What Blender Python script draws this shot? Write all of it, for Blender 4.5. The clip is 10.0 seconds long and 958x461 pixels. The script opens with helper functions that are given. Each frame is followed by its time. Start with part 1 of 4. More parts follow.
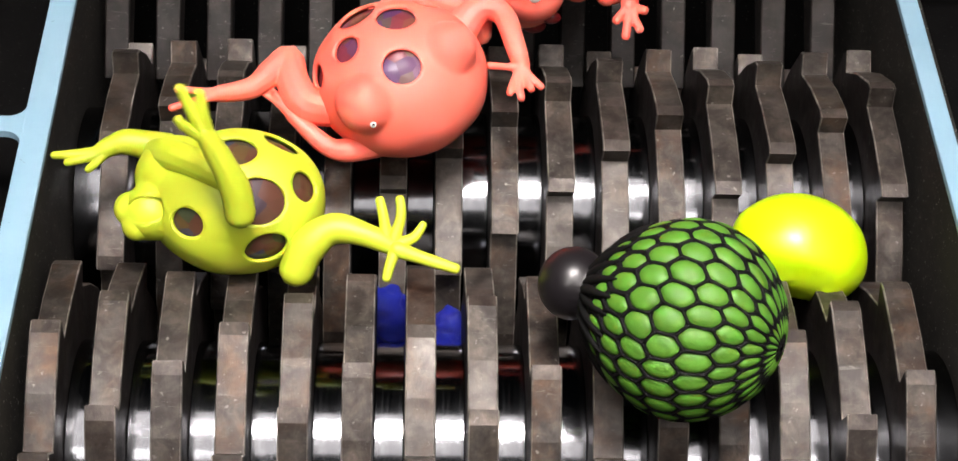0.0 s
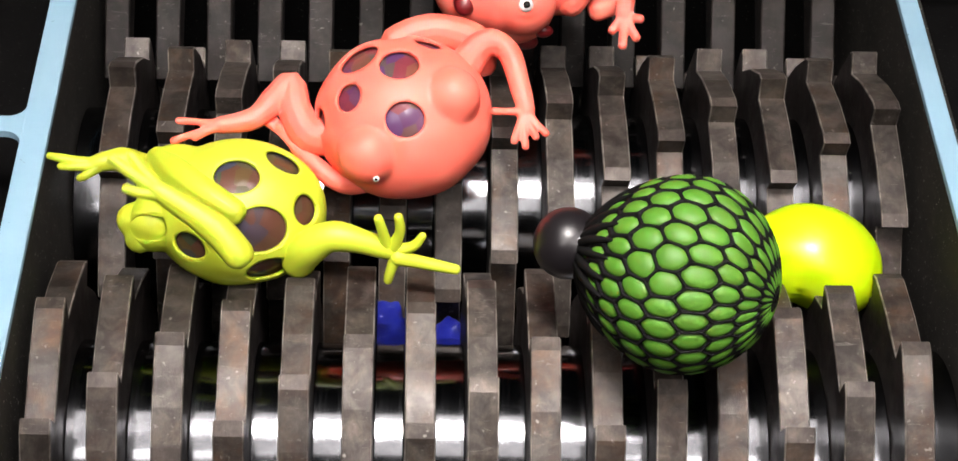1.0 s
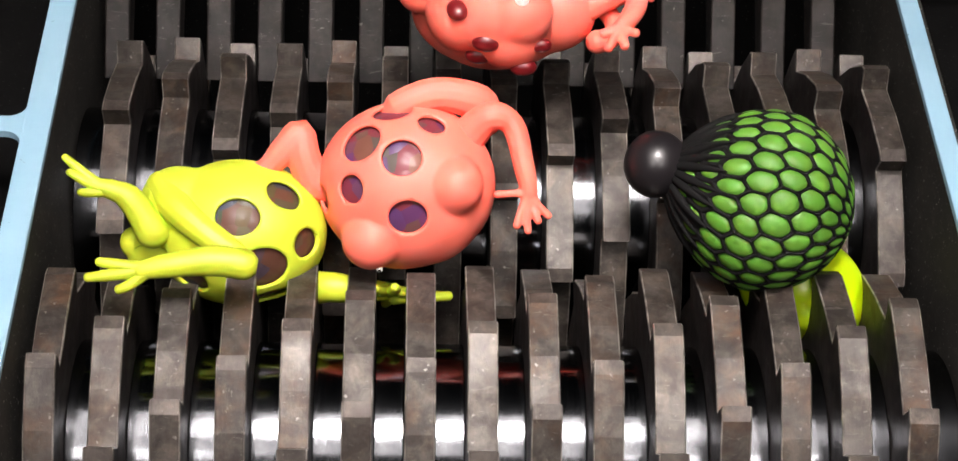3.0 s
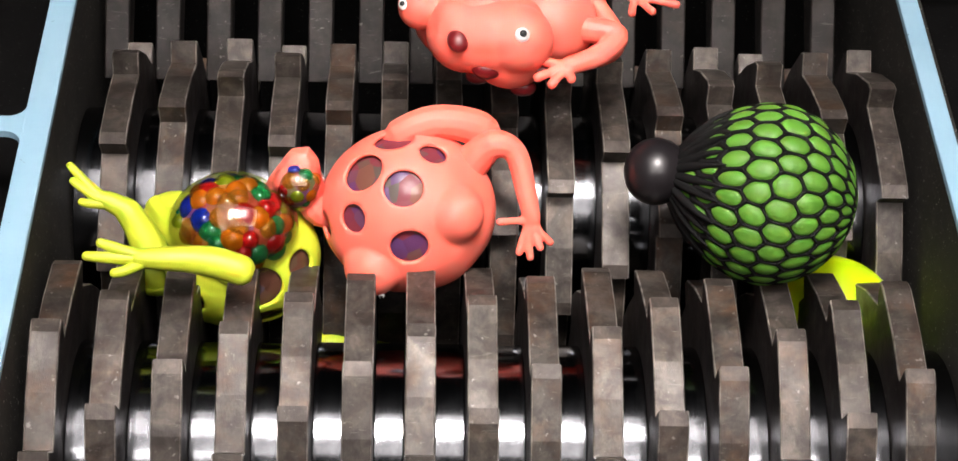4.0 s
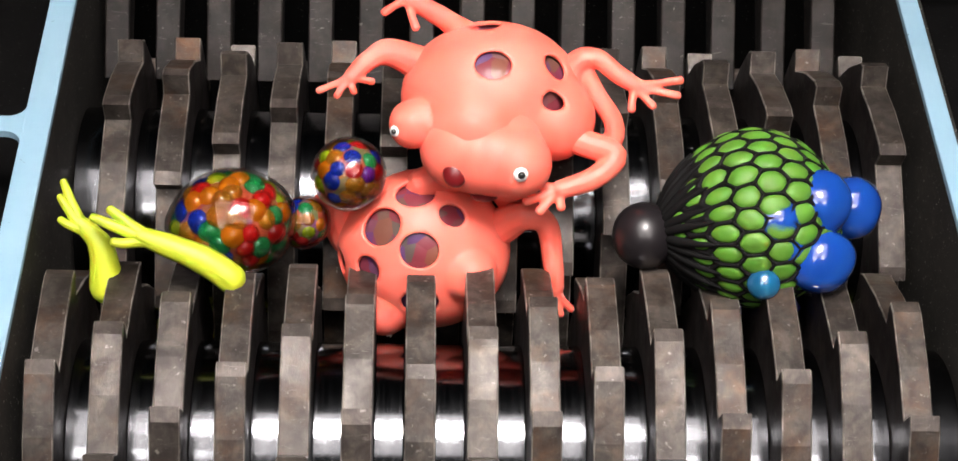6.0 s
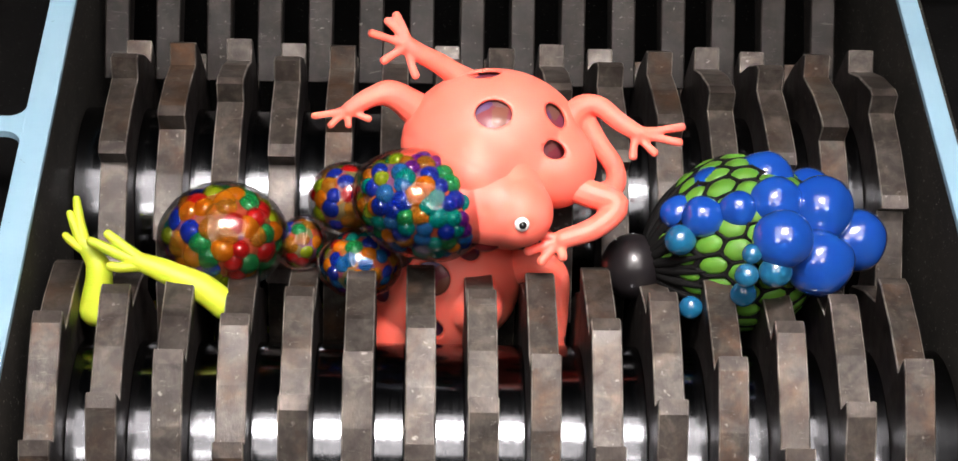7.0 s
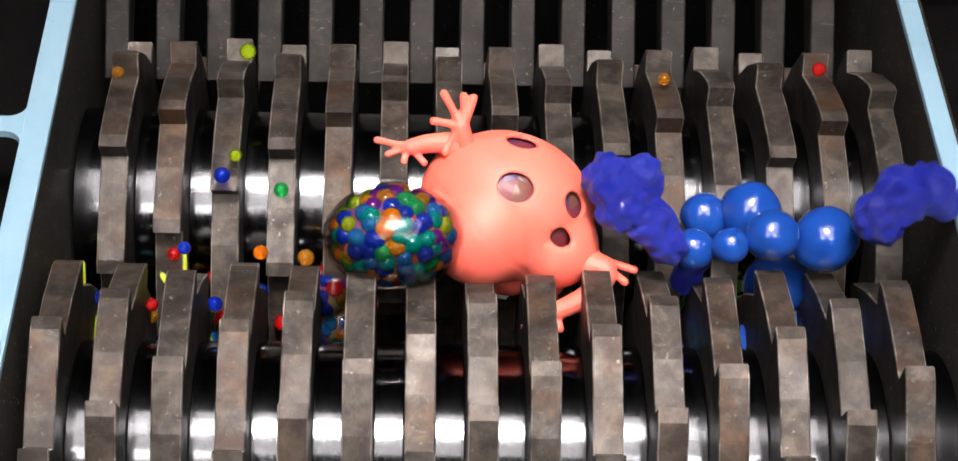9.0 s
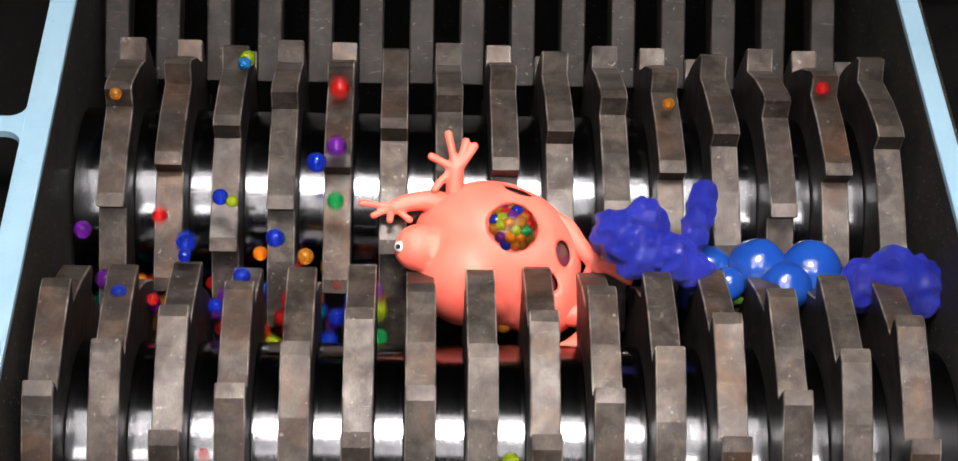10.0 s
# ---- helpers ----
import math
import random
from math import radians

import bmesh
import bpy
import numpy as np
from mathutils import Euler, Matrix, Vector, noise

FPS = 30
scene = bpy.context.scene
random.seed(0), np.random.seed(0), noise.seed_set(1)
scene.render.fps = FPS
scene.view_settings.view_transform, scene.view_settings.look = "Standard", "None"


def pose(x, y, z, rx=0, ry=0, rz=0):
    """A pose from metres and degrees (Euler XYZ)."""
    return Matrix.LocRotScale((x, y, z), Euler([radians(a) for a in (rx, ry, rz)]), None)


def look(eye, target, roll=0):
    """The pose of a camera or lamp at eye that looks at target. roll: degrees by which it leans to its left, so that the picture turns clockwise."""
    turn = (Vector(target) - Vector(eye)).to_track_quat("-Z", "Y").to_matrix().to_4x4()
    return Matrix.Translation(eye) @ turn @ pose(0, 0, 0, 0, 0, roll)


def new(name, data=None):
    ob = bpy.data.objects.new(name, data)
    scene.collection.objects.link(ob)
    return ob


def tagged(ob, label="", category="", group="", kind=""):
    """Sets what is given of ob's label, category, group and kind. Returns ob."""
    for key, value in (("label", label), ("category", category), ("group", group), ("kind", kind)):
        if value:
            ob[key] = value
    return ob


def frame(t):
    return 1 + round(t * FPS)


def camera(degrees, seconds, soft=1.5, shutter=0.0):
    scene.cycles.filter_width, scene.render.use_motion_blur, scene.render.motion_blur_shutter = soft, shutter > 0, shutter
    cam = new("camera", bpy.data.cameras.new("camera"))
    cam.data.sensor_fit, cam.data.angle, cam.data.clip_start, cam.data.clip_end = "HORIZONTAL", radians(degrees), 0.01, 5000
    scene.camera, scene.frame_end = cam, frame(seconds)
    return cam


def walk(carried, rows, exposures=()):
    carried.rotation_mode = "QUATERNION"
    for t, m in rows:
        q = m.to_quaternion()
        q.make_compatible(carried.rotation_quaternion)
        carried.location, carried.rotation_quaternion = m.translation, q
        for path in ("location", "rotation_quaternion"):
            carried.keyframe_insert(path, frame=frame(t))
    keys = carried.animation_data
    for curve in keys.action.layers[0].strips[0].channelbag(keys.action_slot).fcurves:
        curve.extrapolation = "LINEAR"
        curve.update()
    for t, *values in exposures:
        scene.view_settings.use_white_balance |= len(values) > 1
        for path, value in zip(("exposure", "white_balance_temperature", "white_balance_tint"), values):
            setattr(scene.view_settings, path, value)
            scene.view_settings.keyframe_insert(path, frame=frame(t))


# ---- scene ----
cam = camera(26.56, 10.0, soft=1.5, shutter=0.5)
EYE = (-0.02661, -0.44838, 0.54329)
AIM = (EYE[0] + 0.03784, EYE[1] + 0.71786, EYE[2] - 0.69516)
walk(cam, [(0.0, look(EYE, AIM, 2.98)), (10.0, look(EYE, AIM, 2.98))])

# ---------------------------------------------------------------- light
world = bpy.data.worlds.new("workshop")
scene.world = world
world.use_nodes = True
world.node_tree.nodes["Background"].inputs[0].default_value = (0.75, 0.85, 1.0, 1)
world.node_tree.nodes["Background"].inputs[1].default_value = 0.005


def area_lamp(name, eye, target, sx, sy, watts, spread=180):
    d = bpy.data.lights.new(name, "AREA")
    d.shape, d.size, d.size_y, d.energy = "RECTANGLE", sx, sy, watts
    d.color = (1.0, 0.918, 0.893)
    d.spread = radians(spread)
    ob = new(name, d)
    ob.matrix_world = look(eye, target)
    return ob


area_lamp("softbox", (0.0, -0.40, 1.15), (0.0, -0.18, 0.0), 1.05, 0.90, 12.5)
area_lamp("lamp_panel", (-0.26, -0.62, 0.74), (0.0, 0.0, 0.05), 0.20, 0.16, 1.3)
area_lamp("lamp_panel", (0.26, -0.62, 0.74), (0.0, 0.0, 0.05), 0.20, 0.16, 1.3)
area_lamp("spotlight", (0.0, -0.28, 1.20), (0.01, 0.03, 0.05), 0.30, 0.30, 0.96, 28)


# ---------------------------------------------------------------- materials
def nodes(name):
    m = bpy.data.materials.new(name)
    m.use_nodes = True
    t = m.node_tree
    return m, t, t.nodes["Principled BSDF"]


def put(t, kind, **inputs):
    n = t.nodes.new(kind)
    for k, v in inputs.items():
        n.inputs[k.replace("_", " ")].default_value = v
    return n


def ramp(t, fac, stops):
    r = t.nodes.new("ShaderNodeValToRGB")
    e = r.color_ramp.elements
    while len(e) < len(stops):
        e.new(0.5)
    for el, (pos, col) in zip(e, stops):
        el.position, el.color = pos, (*col, 1)
    t.links.new(fac, r.inputs[0])
    return r.outputs[0]


def mixed(t, fac, a, b, mode="MIX"):
    n = t.nodes.new("ShaderNodeMix")
    n.data_type, n.blend_type = "RGBA", mode
    for s, v in ((n.inputs[0], fac), (n.inputs[6], a), (n.inputs[7], b)):
        if isinstance(v, (float, int)):
            s.default_value = v
        elif isinstance(v, tuple):
            s.default_value = (*v, 1)
        else:
            t.links.new(v, s)
    return n.outputs[2]


def bumped(t, bsdf, height, strength, distance):
    b = put(t, "ShaderNodeBump", Strength=strength, Distance=distance)
    t.links.new(height, b.inputs["Height"])
    t.links.new(b.outputs[0], bsdf.inputs["Normal"])


def steel(name, light, dark, rust, metal, rough, rusty):
    """Milled cutter steel: brown tarnish in patches, scratches along the rim, small bright nicks."""
    m, t, b = nodes(name)
    co = t.nodes.new("ShaderNodeTexCoord").outputs["Object"]
    info = t.nodes.new("ShaderNodeObjectInfo").outputs["Random"]
    off = put(t, "ShaderNodeVectorMath")
    off.operation = "ADD"
    comb = t.nodes.new("ShaderNodeCombineXYZ")
    t.links.new(info, comb.inputs[0])
    t.links.new(info, comb.inputs[1])
    t.links.new(co, off.inputs[0])
    t.links.new(comb.outputs[0], off.inputs[1])
    v = off.outputs[0]
    big = put(t, "ShaderNodeTexNoise", Scale=60.0, Detail=6.0, Roughness=0.65)
    fine = put(t, "ShaderNodeTexNoise", Scale=900.0, Detail=4.0, Roughness=0.7)
    nick = put(t, "ShaderNodeTexNoise", Scale=420.0, Detail=3.0, Roughness=0.5)
    for n in (big, nick):
        t.links.new(v, n.inputs["Vector"])
    brush = put(t, "ShaderNodeMapping")
    brush.inputs["Scale"].default_value = (1.3, 0.55, 0.55)
    t.links.new(v, brush.inputs[0])
    t.links.new(brush.outputs[0], fine.inputs["Vector"])
    mid = put(t, "ShaderNodeTexNoise", Scale=130.0, Detail=4.0, Roughness=0.6, Distortion=0.4)
    t.links.new(v, mid.inputs["Vector"])
    c = ramp(t, mid.outputs[0], [(0.38, dark), (0.60, light)])
    grain = ramp(t, fine.outputs[0], [(0.3, (0.86, 0.86, 0.86)), (0.7, (1.12, 1.12, 1.12))])
    c = mixed(t, 1.0, c, grain, "MULTIPLY")
    f = ramp(t, big.outputs[0], [(0.62 - rusty * 0.25, (0, 0, 0)), (0.80 - rusty * 0.15, (0.8, 0.8, 0.8))])
    some = ramp(t, info, [(0.25, (0.15, 0.15, 0.15)), (0.8, (1.0, 1.0, 1.0))])
    f = mixed(t, 1.0, f, some, "MULTIPLY")
    c = mixed(t, f, c, rust)
    stain = put(t, "ShaderNodeTexNoise", Scale=95.0, Detail=4.0, Roughness=0.6, Distortion=0.8)
    t.links.new(v, stain.inputs["Vector"])
    s = ramp(t, stain.outputs[0], [(0.33, (0.55, 0.50, 0.47)), (0.50, (0.95, 0.94, 0.93)), (0.62, (1.30, 1.24, 1.16)), (0.72, (1.7, 1.62, 1.50))])
    c = mixed(t, 0.85, c, s, "MULTIPLY")
    k = ramp(t, nick.outputs[0], [(0.67, (0, 0, 0)), (0.76, (0.7, 0.7, 0.7))])
    c = mixed(t, k, c, (0.24, 0.23, 0.21))
    # pale scratches and smears across the face
    sc = put(t, "ShaderNodeMapping")
    sc.inputs["Scale"].default_value = (0.35, 1.6, 1.6)
    sc.inputs["Rotation"].default_value = (0.3, 0.5, 0.7)
    t.links.new(v, sc.inputs[0])
    scr = put(t, "ShaderNodeTexNoise", Scale=340.0, Detail=5.0, Roughness=0.75, Distortion=1.1)
    t.links.new(sc.outputs[0], scr.inputs["Vector"])
    k = ramp(t, scr.outputs[0], [(0.60, (0, 0, 0)), (0.72, (0.55, 0.55, 0.55))])
    c = mixed(t, k, c, (0.17, 0.16, 0.145))
    t.links.new(c, b.inputs["Base Color"])
    r = ramp(t, big.outputs[0], [(0.3, (rough - 0.1,) * 3), (0.7, (rough + 0.15,) * 3)])
    t.links.new(r, b.inputs["Roughness"])
    b.inputs["Metallic"].default_value = metal
    bumped(t, b, fine.outputs[0], 0.25, 0.0004)
    return m


STEEL = steel("tarnished_steel", (0.071, 0.063, 0.0555), (0.030, 0.0255, 0.0215), (0.082, 0.038, 0.015), 0.40, 0.46, 0.72)
EDGE = steel("worn_tooth_land", (0.076, 0.064, 0.056), (0.040, 0.033, 0.028), (0.066, 0.044, 0.03), 0.40, 0.50, 0.2)
RIM = steel("bare_bright_arris", (0.34, 0.32, 0.29), (0.11, 0.10, 0.09), (0.065, 0.048, 0.035), 0.5, 0.45, 0.5)
# disc flanks: the shade and red glow between discs are put into this colour
SIDE = steel("shaded_black_flank", (0.028, 0.021, 0.019), (0.011, 0.0085, 0.0078), (0.02, 0.012, 0.009), 0.2, 0.5, 0.3)
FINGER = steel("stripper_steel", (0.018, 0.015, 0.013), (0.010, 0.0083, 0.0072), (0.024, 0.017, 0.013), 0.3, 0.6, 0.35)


def polished():
    m, t, b = nodes("polished_spacer_steel")
    co = t.nodes.new("ShaderNodeTexCoord").outputs["Object"]
    mp = put(t, "ShaderNodeMapping")
    mp.inputs["Scale"].default_value = (2500, 40, 40)
    t.links.new(co, mp.inputs[0])
    n = put(t, "ShaderNodeTexNoise", Scale=1.0, Detail=3.0)
    t.links.new(mp.outputs[0], n.inputs["Vector"])
    sm = put(t, "ShaderNodeTexNoise", Scale=120.0, Detail=5.0)
    t.links.new(co, sm.inputs["Vector"])
    c = ramp(t, sm.outputs[0], [(0.35, (0.095, 0.099, 0.106)), (0.7, (0.145, 0.15, 0.158))])
    t.links.new(c, b.inputs["Base Color"])
    r = ramp(t, n.outputs[0], [(0.3, (0.09,) * 3), (0.7, (0.19,) * 3)])
    t.links.new(r, b.inputs["Roughness"])
    b.inputs["Metallic"].default_value = 1.0
    return m


POLISHED = polished()


def painted(name, col, col2, rough, specks=0.0, metal=0.0):
    m, t, b = nodes(name)
    co = t.nodes.new("ShaderNodeTexCoord").outputs["Object"]
    big = put(t, "ShaderNodeTexNoise", Scale=28.0, Detail=6.0, Roughness=0.65)
    fine = put(t, "ShaderNodeTexNoise", Scale=700.0, Detail=3.0)
    for n in (big, fine):
        t.links.new(co, n.inputs["Vector"])
    c = ramp(t, big.outputs[0], [(0.35, col), (0.7, col2)])
    if specks:
        k = ramp(t, fine.outputs[0], [(0.66, (0, 0, 0)), (0.72, (specks,) * 3)])
        c = mixed(t, k, c, (0.45, 0.43, 0.38))
        rub = put(t, "ShaderNodeTexNoise", Scale=150.0, Detail=6.0, Roughness=0.75, Distortion=0.5)
        t.links.new(co, rub.inputs["Vector"])
        k = ramp(t, rub.outputs[0], [(0.52, (0, 0, 0)), (0.70, (0.6 * specks,) * 3)])
        c = mixed(t, k, c, (0.065, 0.058, 0.045))
    t.links.new(c, b.inputs["Base Color"])
    b.inputs["Roughness"].default_value = rough
    b.inputs["Metallic"].default_value = metal
    bumped(t, b, fine.outputs[0], 0.12, 0.0005)
    return m


def chipped(mat):
    """Small dark chips where the paint is knocked off."""
    t = mat.node_tree
    b = t.nodes["Principled BSDF"]
    old = b.inputs["Base Color"].links[0].from_socket
    co = t.nodes.new("ShaderNodeTexCoord").outputs["Object"]
    n = put(t, "ShaderNodeTexNoise", Scale=260.0, Detail=5.0, Roughness=0.7)
    t.links.new(co, n.inputs["Vector"])
    k = ramp(t, n.outputs[0], [(0.685, (0, 0, 0)), (0.71, (1, 1, 1))])
    t.links.new(mixed(t, k, old, (0.03, 0.035, 0.035)), b.inputs["Base Color"])
    return mat


BLUE_PAINT = painted("pale_blue_paint", (0.25, 0.43, 0.55), (0.30, 0.475, 0.58), 0.5)
chipped(BLUE_PAINT)
WALL_STEEL = painted("hopper_plate", (0.010, 0.009, 0.007), (0.027, 0.024, 0.019), 0.7, 0.9, 0.1)
# near-black and almost without gloss: the shade of the gaps is in the colour
BLACK = painted("cavity_shade_black", (0.003, 0.003, 0.003), (0.006, 0.006, 0.006), 0.9, 0.06)
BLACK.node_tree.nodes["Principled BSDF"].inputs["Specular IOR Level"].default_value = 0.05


def rubber(name, col, col2, rough=0.42, sub=0.12, coat=0.0):
    """Soft elastomer skin with a faint mottling and pores."""
    m, t, b = nodes(name)
    co = t.nodes.new("ShaderNodeTexCoord").outputs["Object"]
    big = put(t, "ShaderNodeTexNoise", Scale=45.0, Detail=4.0)
    fine = put(t, "ShaderNodeTexNoise", Scale=1500.0, Detail=2.0)
    for n in (big, fine):
        t.links.new(co, n.inputs["Vector"])
    c = ramp(t, big.outputs[0], [(0.3, col), (0.7, col2)])
    t.links.new(c, b.inputs["Base Color"])
    b.inputs["Roughness"].default_value = rough
    b.inputs["Subsurface Weight"].default_value = sub
    b.inputs["Subsurface Radius"].default_value = (0.012, 0.003, 0.002)
    b.inputs["Coat Weight"].default_value = coat
    b.inputs["Coat Roughness"].default_value = 0.08
    bumped(t, b, fine.outputs[0], 0.08, 0.0003)
    return m


PINK = rubber("coral_rubber", (0.95, 0.164, 0.116), (0.95, 0.190, 0.136), 0.52, 0.55)
YELLOW = rubber("neon_yellow_rubber", (0.50, 0.60, 0.028), (0.56, 0.66, 0.04), 0.48, 0.2)
NEON = rubber("neon_lime_balloon", (0.50, 0.74, 0.0), (0.55, 0.78, 0.006), 0.35, 0.15, 0.2)
GREEN = rubber("green_balloon", (0.070, 0.200, 0.014), (0.096, 0.252, 0.022), 0.55, 0.3, 0.0)
NET = rubber("black_rubber_net", (0.004, 0.004, 0.004), (0.007, 0.007, 0.007), 0.75, 0.0, 0.0)
BLUE = rubber("stretched_blue_latex", (0.006, 0.045, 0.28), (0.011, 0.07, 0.36), 0.2, 0.25, 0.9)
TEAL = rubber("thin_teal_latex", (0.008, 0.085, 0.20), (0.012, 0.12, 0.23), 0.2, 0.25, 0.9)
FILM = rubber("torn_blue_latex", (0.014, 0.020, 0.34), (0.03, 0.045, 0.52), 0.36, 0.2, 0.15)
film_tree = FILM.node_tree
film_noise = put(film_tree, "ShaderNodeTexNoise", Scale=300.0, Detail=4.0, Roughness=0.65, Distortion=1.5)
bumped(film_tree, film_tree.nodes["Principled BSDF"], film_noise.outputs[0], 0.9, 0.0012)
MOUTH = rubber("dark_red_hollow", (0.10, 0.004, 0.006), (0.16, 0.008, 0.010), 0.35, 0.0)
WHITE = rubber("white_eye", (0.8, 0.8, 0.78), (0.85, 0.85, 0.82), 0.3, 0.0)
PUPIL = rubber("black_pupil", (0.01, 0.01, 0.01), (0.015, 0.015, 0.015), 0.25, 0.0)
NET.node_tree.nodes["Principled BSDF"].inputs["Specular IOR Level"].default_value = 0.12
KNOB = rubber("black_rubber_knob", (0.007, 0.006, 0.007), (0.012, 0.010, 0.011), 0.34, 0.0, 0.1)


def gel(name, col):
    m, t, b = nodes(name)
    b.inputs["Base Color"].default_value = (*col, 1)
    b.inputs["Roughness"].default_value = 0.06
    b.inputs["IOR"].default_value = 1.36
    b.inputs["Transmission Weight"].default_value = 0.72
    b.inputs["Subsurface Weight"].default_value = 0.2
    b.inputs["Subsurface Radius"].default_value = (0.003, 0.003, 0.003)
    return m


GELS = [gel("gel_" + n, c) for n, c in (
    ("red", (0.75, 0.02, 0.02)), ("orange", (0.90, 0.28, 0.01)), ("amber", (0.60, 0.25, 0.02)),
    ("green", (0.02, 0.42, 0.12)), ("teal", (0.0, 0.38, 0.32)), ("blue", (0.01, 0.05, 0.60)),
    ("sky", (0.02, 0.22, 0.62)), ("violet", (0.20, 0.02, 0.40)), ("lime", (0.45, 0.60, 0.02)))]


def bead_filling(name, tint, amount, scale=170.0):
    """Packed gel beads behind a stretched skin: cells of mixed colour under a wet gloss."""
    m, t, b = nodes(name)
    co = t.nodes.new("ShaderNodeTexCoord").outputs["Object"]
    vo = put(t, "ShaderNodeTexVoronoi", Scale=scale)
    t.links.new(co, vo.inputs["Vector"])
    sep = t.nodes.new("ShaderNodeSeparateColor")
    t.links.new(vo.outputs["Color"], sep.inputs[0])
    c = ramp(t, sep.outputs[0], [(0.15, (0.30, 0.01, 0.02)), (0.32, (0.02, 0.03, 0.26)), (0.48, (0.34, 0.12, 0.01)),
                                 (0.62, (0.02, 0.15, 0.08)), (0.80, (0.34, 0.02, 0.03))])
    c = mixed(t, amount, c, tint)
    t.links.new(c, b.inputs["Base Color"])
    b.inputs["Roughness"].default_value = 0.32
    b.inputs["Specular IOR Level"].default_value = 0.25
    bumped(t, b, vo.outputs["Distance"], 0.35, -0.0015)
    return m


FILL_DARK = bead_filling("dark_bead_filling", (0.095, 0.030, 0.042), 0.74)
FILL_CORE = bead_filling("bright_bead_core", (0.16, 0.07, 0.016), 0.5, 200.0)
FILL_GREY = bead_filling("grey_bead_filling", (0.040, 0.042, 0.024), 0.82)


def membrane():
    m, t, b = nodes("clear_membrane")
    t.nodes.remove(b)
    out = t.nodes["Material Output"]
    tr = put(t, "ShaderNodeBsdfTransparent", Color=(0.95, 0.94, 0.92, 1))
    gl = put(t, "ShaderNodeBsdfGlossy", Roughness=0.04)
    fr = put(t, "ShaderNodeFresnel", IOR=1.42)
    cap = t.nodes.new("ShaderNodeMath")
    cap.operation = "MINIMUM"
    cap.inputs[1].default_value = 0.75
    t.links.new(fr.outputs[0], cap.inputs[0])
    mx = t.nodes.new("ShaderNodeMixShader")
    t.links.new(cap.outputs[0], mx.inputs[0])
    t.links.new(tr.outputs[0], mx.inputs[1])
    t.links.new(gl.outputs[0], mx.inputs[2])
    t.links.new(mx.outputs[0], out.inputs[0])
    return m


MEMBRANE = membrane()


# ---------------------------------------------------------------- mesh helpers
def part(name, bm, material, parent=None, label="", smooth=True, data=None):
    """Links a bmesh as one mesh object under a thing or a part."""
    if data is None:
        data = bpy.data.meshes.new(name)
        bm.to_mesh(data)
        bm.free()
        for m in (material if isinstance(material, (list, tuple)) else (material,)):
            data.materials.append(m)
        if smooth:
            data.polygons.foreach_set("use_smooth", [True] * len(data.polygons))
    ob = new(name, data)
    ob.parent = parent
    if label:
        tagged(ob, label)
    return ob


def box(bm, x0, x1, y0, y1, z0, z1, bevel=0.0):
    r = bmesh.ops.create_cube(bm, size=1.0)
    bmesh.ops.scale(bm, vec=(x1 - x0, y1 - y0, z1 - z0), verts=r["verts"])
    bmesh.ops.translate(bm, vec=((x0 + x1) / 2, (y0 + y1) / 2, (z0 + z1) / 2), verts=r["verts"])
    if bevel:
        es = list({e for v in r["verts"] for e in v.link_edges})
        bmesh.ops.bevel(bm, geom=es, offset=bevel, segments=2, affect="EDGES", profile=0.6)


def tube(bm, pts, radii, seg=12, steps=5, flat=1.0):
    """A limb: rings swept along a smooth line through pts, closed with round ends."""
    P = [Vector(p) for p in pts]
    line, rad = [], []
    for i in range(len(P) - 1):
        a, b, c, d = P[max(i - 1, 0)], P[i], P[i + 1], P[min(i + 2, len(P) - 1)]
        for s in range(steps):
            u = s / steps
            line.append(0.5 * ((2 * b) + (c - a) * u + (2 * a - 5 * b + 4 * c - d) * u * u + (3 * b - a - 3 * c + d) * u ** 3))
            rad.append(radii[i] + (radii[i + 1] - radii[i]) * (u * u * (3 - 2 * u)))
    line.append(P[-1])
    rad.append(radii[-1])
    n0, n1 = (line[1] - line[0]).normalized(), (line[-1] - line[-2]).normalized()
    for k in (0.5, 0.87):
        line.insert(0, line[0] - n0 * rad[0] * 0.4)
        rad.insert(0, radii[0] * math.sqrt(1 - k * k))
        line.append(line[-1] + n1 * rad[-1] * 0.4 if k == 0.5 else line[-1] + n1 * radii[-1] * 0.35)
        rad.append(radii[-1] * math.sqrt(1 - k * k))
    rings, side = [], None
    for i, (p, r) in enumerate(zip(line, rad)):
        t = (line[min(i + 1, len(line) - 1)] - line[max(i - 1, 0)]).normalized()
        side = Vector((0, 0, 1)).cross(t) if side is None else side
        side = (side - t * side.dot(t))
        if side.length < 1e-6:
            side = t.orthogonal()
        side.normalize()
        up = t.cross(side)
        rings.append([bm.verts.new(p + (side * math.cos(2 * math.pi * k / seg) + up * math.sin(2 * math.pi * k / seg) * flat) * r)
                      for k in range(seg)])
    for a, b in zip(rings, rings[1:]):
        for k in range(seg):
            bm.faces.new((a[k], a[(k + 1) % seg], b[(k + 1) % seg], b[k]))
    bm.faces.new(rings[0][::-1])
    bm.faces.new(rings[-1])


def ball(bm, centre, r, scale=(1, 1, 1), sub=3):
    g = bmesh.ops.create_icosphere(bm, subdivisions=sub, radius=r)["verts"]
    bmesh.ops.scale(bm, vec=scale, verts=g)
    bmesh.ops.translate(bm, vec=centre, verts=g)
    return g


